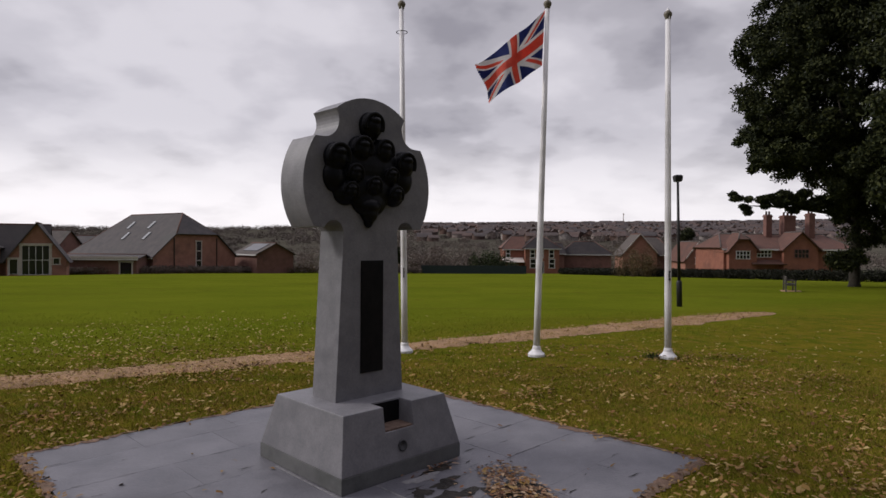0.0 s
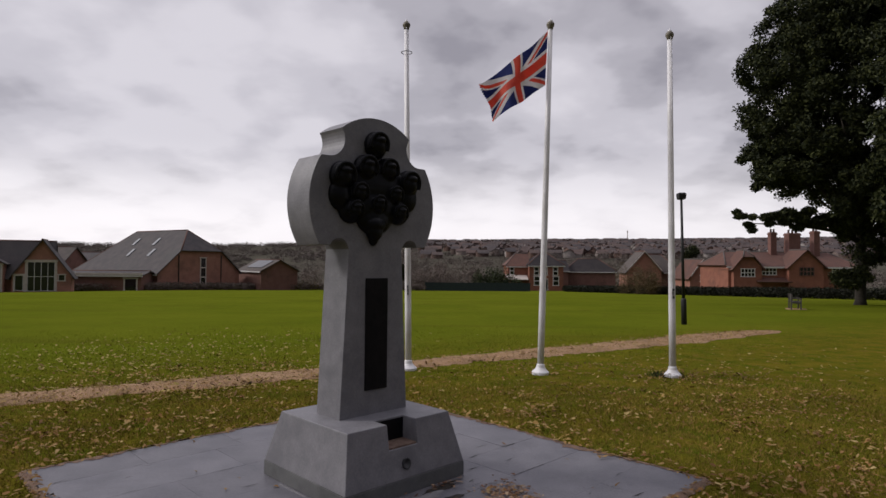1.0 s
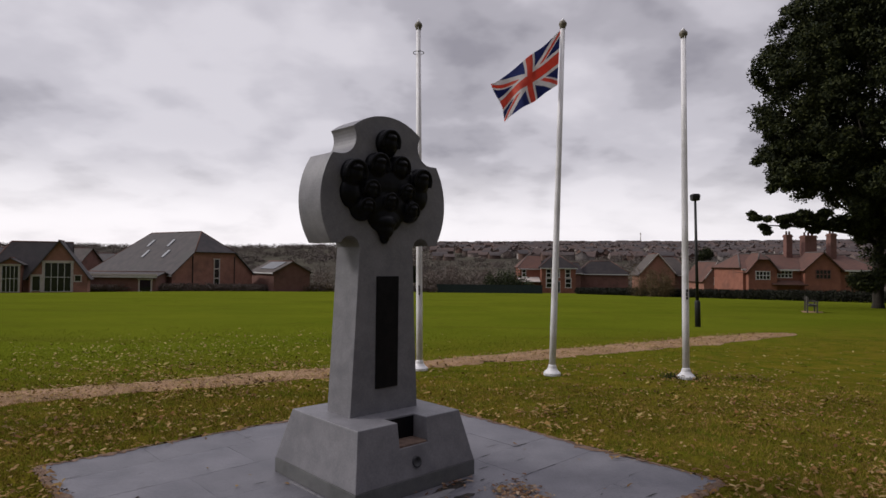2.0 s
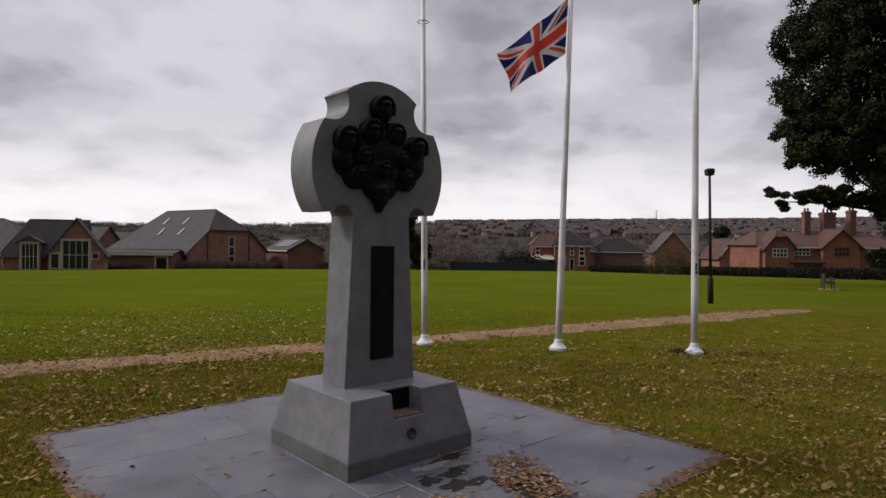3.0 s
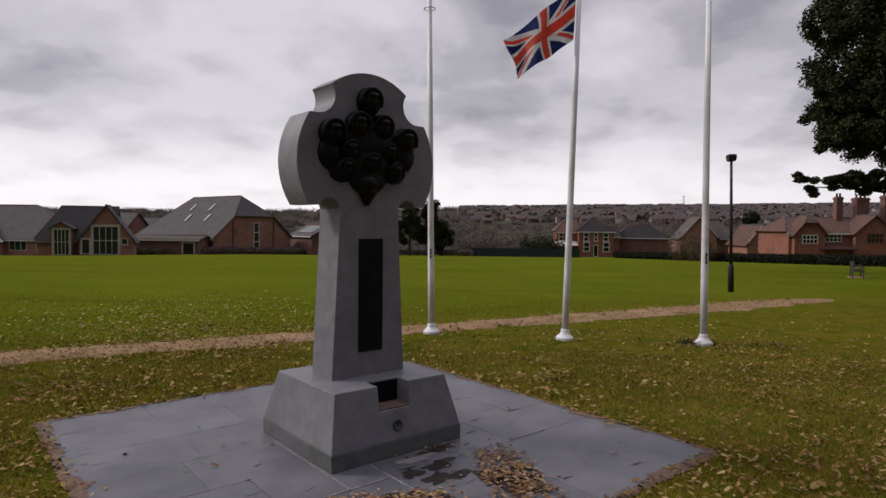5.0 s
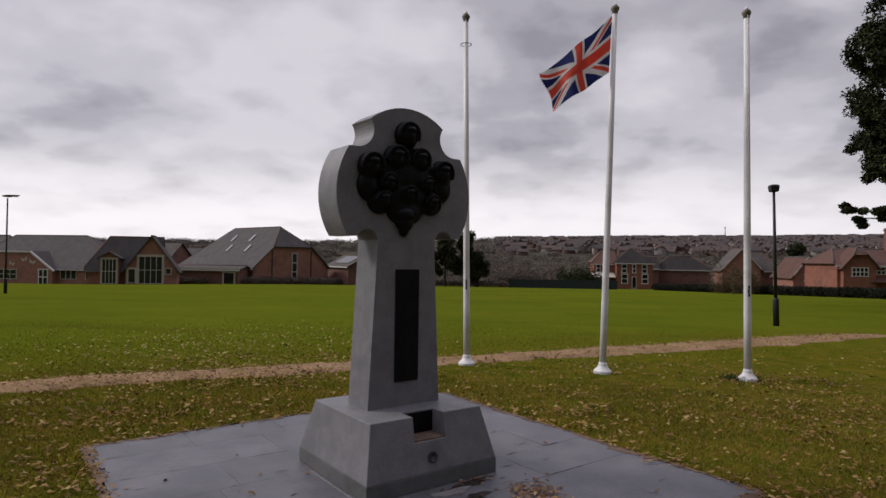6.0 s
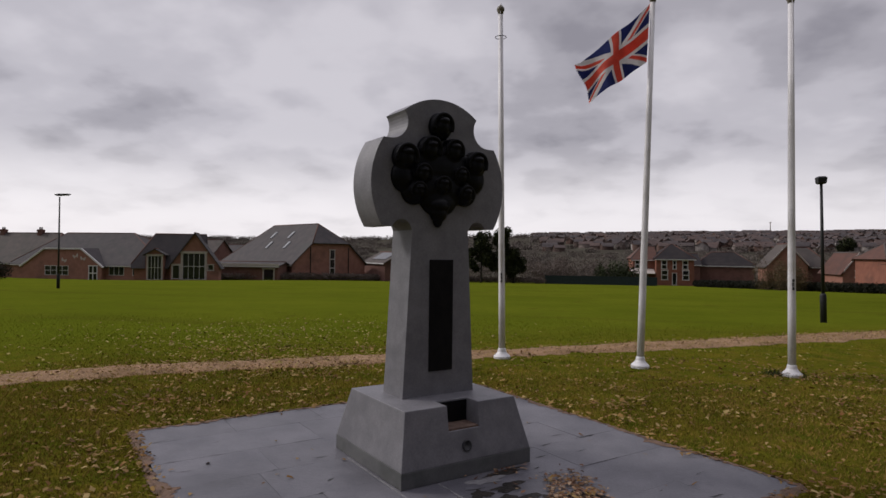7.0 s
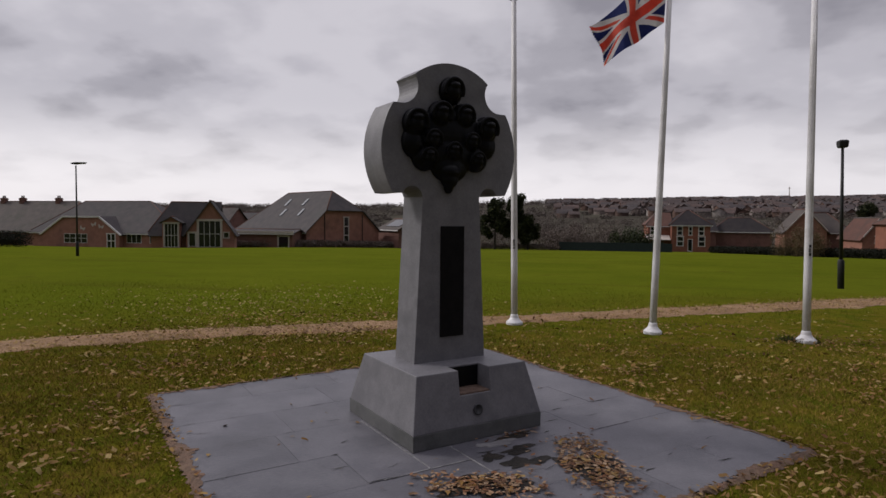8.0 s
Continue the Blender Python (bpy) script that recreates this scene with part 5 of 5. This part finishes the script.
# leaves blown onto the flagstones before the recess
def pile_density(p):
    a, b = local_of(p)
    heap = 1.3 * np.exp(-((a - 0.40 - 0.5 * (b + 1.22)) / 0.22) ** 4 - ((b + 1.30) / 0.40) ** 4)
    t = np.clip(((a + 0.66) * 0.56 - (b + 1.02) * 0.37) / (0.56 ** 2 + 0.37 ** 2), 0, 0.75)
    band = 1.1 * np.exp(-(((a + 0.66 - 0.56 * t) ** 2 + (b + 1.02 + 0.37 * t) ** 2) / 0.15 ** 2) ** 2)
    foot = 0.35 * np.exp(-((a - 0.25) / 0.22) ** 2 - ((b + 0.58) / 0.06) ** 2)
    loose = 0.14 * np.exp(-((a - 0.05) / 0.45) ** 2 - ((b + 1.45) / 0.30) ** 2)
    d = np.maximum.reduce([heap, band, foot, loose]) * np.clip(0.55 + 0.55 * lumpy(p, 7.0, 3) + 0.35 * lumpy(p, 19.0, 13), 0.04, 1.3)
    return np.where((np.abs(a) < 0.6) & (b > -0.535), 0, np.where(b < 0.6, d, 0))


litter("leaf_pile", 30000, -1.2, 1.6, 2.4, 5.4, 0.038, M_PILE, "drift of damp reddish-brown leaves on the flagstones", 34,
       lambda p, r: on_slab(p, 0.05) & (r.random(len(p)) < np.clip(pile_density(p), 0, 1)), 0.016, 0.0, 0.10)
litter("leaf_pile", 8000, -1.2, 1.6, 2.4, 5.4, 0.045, M_LITTER, "paler dry leaves on top of the damp drift", 37,
       lambda p, r: on_slab(p, 0.05) & (r.random(len(p)) < np.clip(pile_density(p) - 0.25, 0, 0.8)), 0.024, 0.0, 0.16)
litter("leaf_pile", 260, -3.4, 2.2, 3.0, 7.6, 0.04, M_LITTER, "a few stray leaves and twigs on the flagstones", 35,
       lambda p, r: (lambda a, b: on_slab(p, -0.05) & ((np.abs(a) > 0.6) | (np.abs(b) > 0.56)) & (r.random(len(p)) < 0.35))(*local_of(p)), 0.004, 0.002)


# small drifts caught along the paving's far edge
for cx, cy, ex, ey, n, seed in ((0.95, 7.00, 0.20, 0.16, 900, 38), (1.58, 5.58, 0.17, 0.12, 800, 39), (1.18, 6.55, 0.30, 0.10, 500, 40)):
    litter("leaf_drift", n, cx - 0.6, cx + 0.6, cy - 0.5, cy + 0.5, 0.046, M_LITTER, "thin drift of brown leaves at the paving's edge", seed,
           lambda p, r: r.random(len(p)) < np.exp(-((p[:, 0] - cx) / ex) ** 2 - ((p[:, 1] - cy) / ey) ** 2), 0.02, 0.004, 0.16)


# dark wet silt smeared over the stones in front of the recess
def silt(cx, cy, rx, ry, seed, name="silt", material=None, label="dark wet silt on the stones"):
    r = random.Random(seed)
    ph = [r.uniform(0, 6.28) for _ in range(5)]
    bm = bmesh.new()
    mid = bm.verts.new((cx, cy, 0.006))
    ring = []
    for k in range(40):
        t = 2 * math.pi * k / 40
        q = 1 + 0.28 * math.sin(2 * t + ph[0]) + 0.2 * math.sin(3 * t + ph[1]) + 0.16 * math.sin(5 * t + ph[2]) + 0.10 * math.sin(9 * t + ph[3])
        ring.append(bm.verts.new((cx + rx * q * math.cos(t), cy + ry * q * math.sin(t), 0.0035)))
    for k in range(40):
        bm.faces.new((mid, ring[k], ring[(k + 1) % 40]))
    return part(name, bm, material or M_SOIL, pavement, label)


silt(0.12, -0.83, 0.13, 0.06, 2)
silt(0.02, -1.02, 0.16, 0.07, 9)
silt(-0.12, -0.84, 0.06, 0.08, 3)
silt(-0.03, -1.00, 0.05, 0.08, 1)
silt(0.34, -1.32, 0.15, 0.26, 4)
silt(-0.42, -1.18, 0.26, 0.14, 5)
silt(0.26, -0.60, 0.20, 0.035, 6)
# a pale grey patch by the foot of the base
silt(0.07, -0.655, 0.13, 0.062, 8, "dried_silt", M_PALE_PATCH, "pale grey patch on the stones")
# pale mortar lines by the foot of the memorial
for x0, x1, y0, y1 in ((-0.576, -0.564, -0.79, 0.28), (-0.90, -0.577, -0.806, -0.794), (-0.563, -0.264, -0.805, -0.796), (-0.263, -0.253, -1.06, -0.53), (0.86, 1.25, -0.803, -0.798)):
    bm = bmesh.new()
    box(bm, x0, y0, -0.004, x1, y1, 0.0035)
    part("mortar", bm, M_MORTAR, pavement)
# rank dark grass round the foot of a pole
blades("grass_tuft", 4500, 2.9, 4.3, 8.9, 10.0, 0.06, 0.006, M_BUSH, "dark uncut grass round the foot of the pole", 27,
       lambda p, r: (np.hypot((p[:, 0] - 3.45) * 0.6, p[:, 1] - 9.45) < r.normal(0.12, 0.07, len(p))))


# crumbling soil along the edges of the paving
def edge_strip(x0, y0, x1, y1, seed):
    r = np.random.default_rng(seed)
    n = 150
    t = np.linspace(0, 1, n)
    inner = np.convolve(r.normal(0, 1, n + 24), np.ones(9) / 9, "same")[12:-12] * 0.055 + r.normal(0, 0.012, n) - 0.014
    bite = np.exp(-((t - r.uniform(0.3, 0.6)) / 0.05) ** 2) * 0.07
    outer = 0.05 + r.normal(0, 0.012, n)
    d = np.array([x1 - x0, y1 - y0]) / math.hypot(x1 - x0, y1 - y0)
    nrm = np.array([d[1], -d[0]])
    base = np.array([x0, y0]) + t[:, None] * np.array([x1 - x0, y1 - y0])
    a = base + nrm * (inner - bite)[:, None]
    m = base + nrm * ((inner - bite) * 0.3 + 0.02)[:, None]
    b = base + nrm * outer[:, None]
    v = np.concatenate([np.c_[a, np.full(n, 0.003)], np.c_[m, 0.007 + r.normal(0, 0.002, n)], np.c_[b, np.full(n, -0.012)]])
    k = np.arange(n - 1)
    f = np.concatenate([np.stack([k, k + n, k + n + 1, k + 1], 1), np.stack([k + n, k + 2 * n, k + 2 * n + 1, k + n + 1], 1)])
    ob = mesh_of("soil_edge", v, f, M_EDGE)
    ob.parent = pavement
    return tagged(ob, "reddish-brown soil fringe", kind="stuff")


edge_strip(-HALF, -HALF, HALF, -HALF, 71)
edge_strip(HALF, -HALF, HALF, HALF, 72)
edge_strip(HALF, HALF, -HALF, HALF, 73)
edge_strip(-HALF, HALF, -HALF, -HALF, 74)


# chipped edges and scratches in the slate, dark slivers lying along the bedding
def chips(count, seed):
    r = np.random.default_rng(seed)
    V, F = [], []
    n = 0
    while n < count * 8:
        x, y = r.uniform(-1.8, 1.8), r.uniform(-1.8, 1.8)
        if abs(x) < 0.66 and abs(y) < 0.6:
            continue
        if r.random() < 0.45:
            y = r.choice([-1.36, -0.80, -0.27, 0.30, 0.86, 0.86, 1.42]) + r.normal(0, 0.006)
        a = r.normal(0, 0.12)
        length, width = r.uniform(0.03, 0.17), r.uniform(0.002, 0.006)
        t = np.linspace(-0.5, 0.5, 4)
        wob = r.normal(0, 0.004, 4)
        half = width * np.array([0.15, 1.0, 0.8, 0.1])
        for sgn in (-1, 1):
            for k in range(4):
                px, py = t[k] * length, wob[k] + sgn * half[k]
                V.append((x + px * math.cos(a) - py * math.sin(a), y + px * math.sin(a) + py * math.cos(a), 0.0042))
        F += [[n + k, n + k + 1, n + 5 + k, n + 4 + k] for k in range(3)]
        n += 8
    ob = mesh_of("slate_chips", np.array(V), np.array(F), M_SOIL)
    ob.parent = pavement
    return tagged(ob, "dark chips and scratches in the slate", kind="stuff")


chips(70, 81)
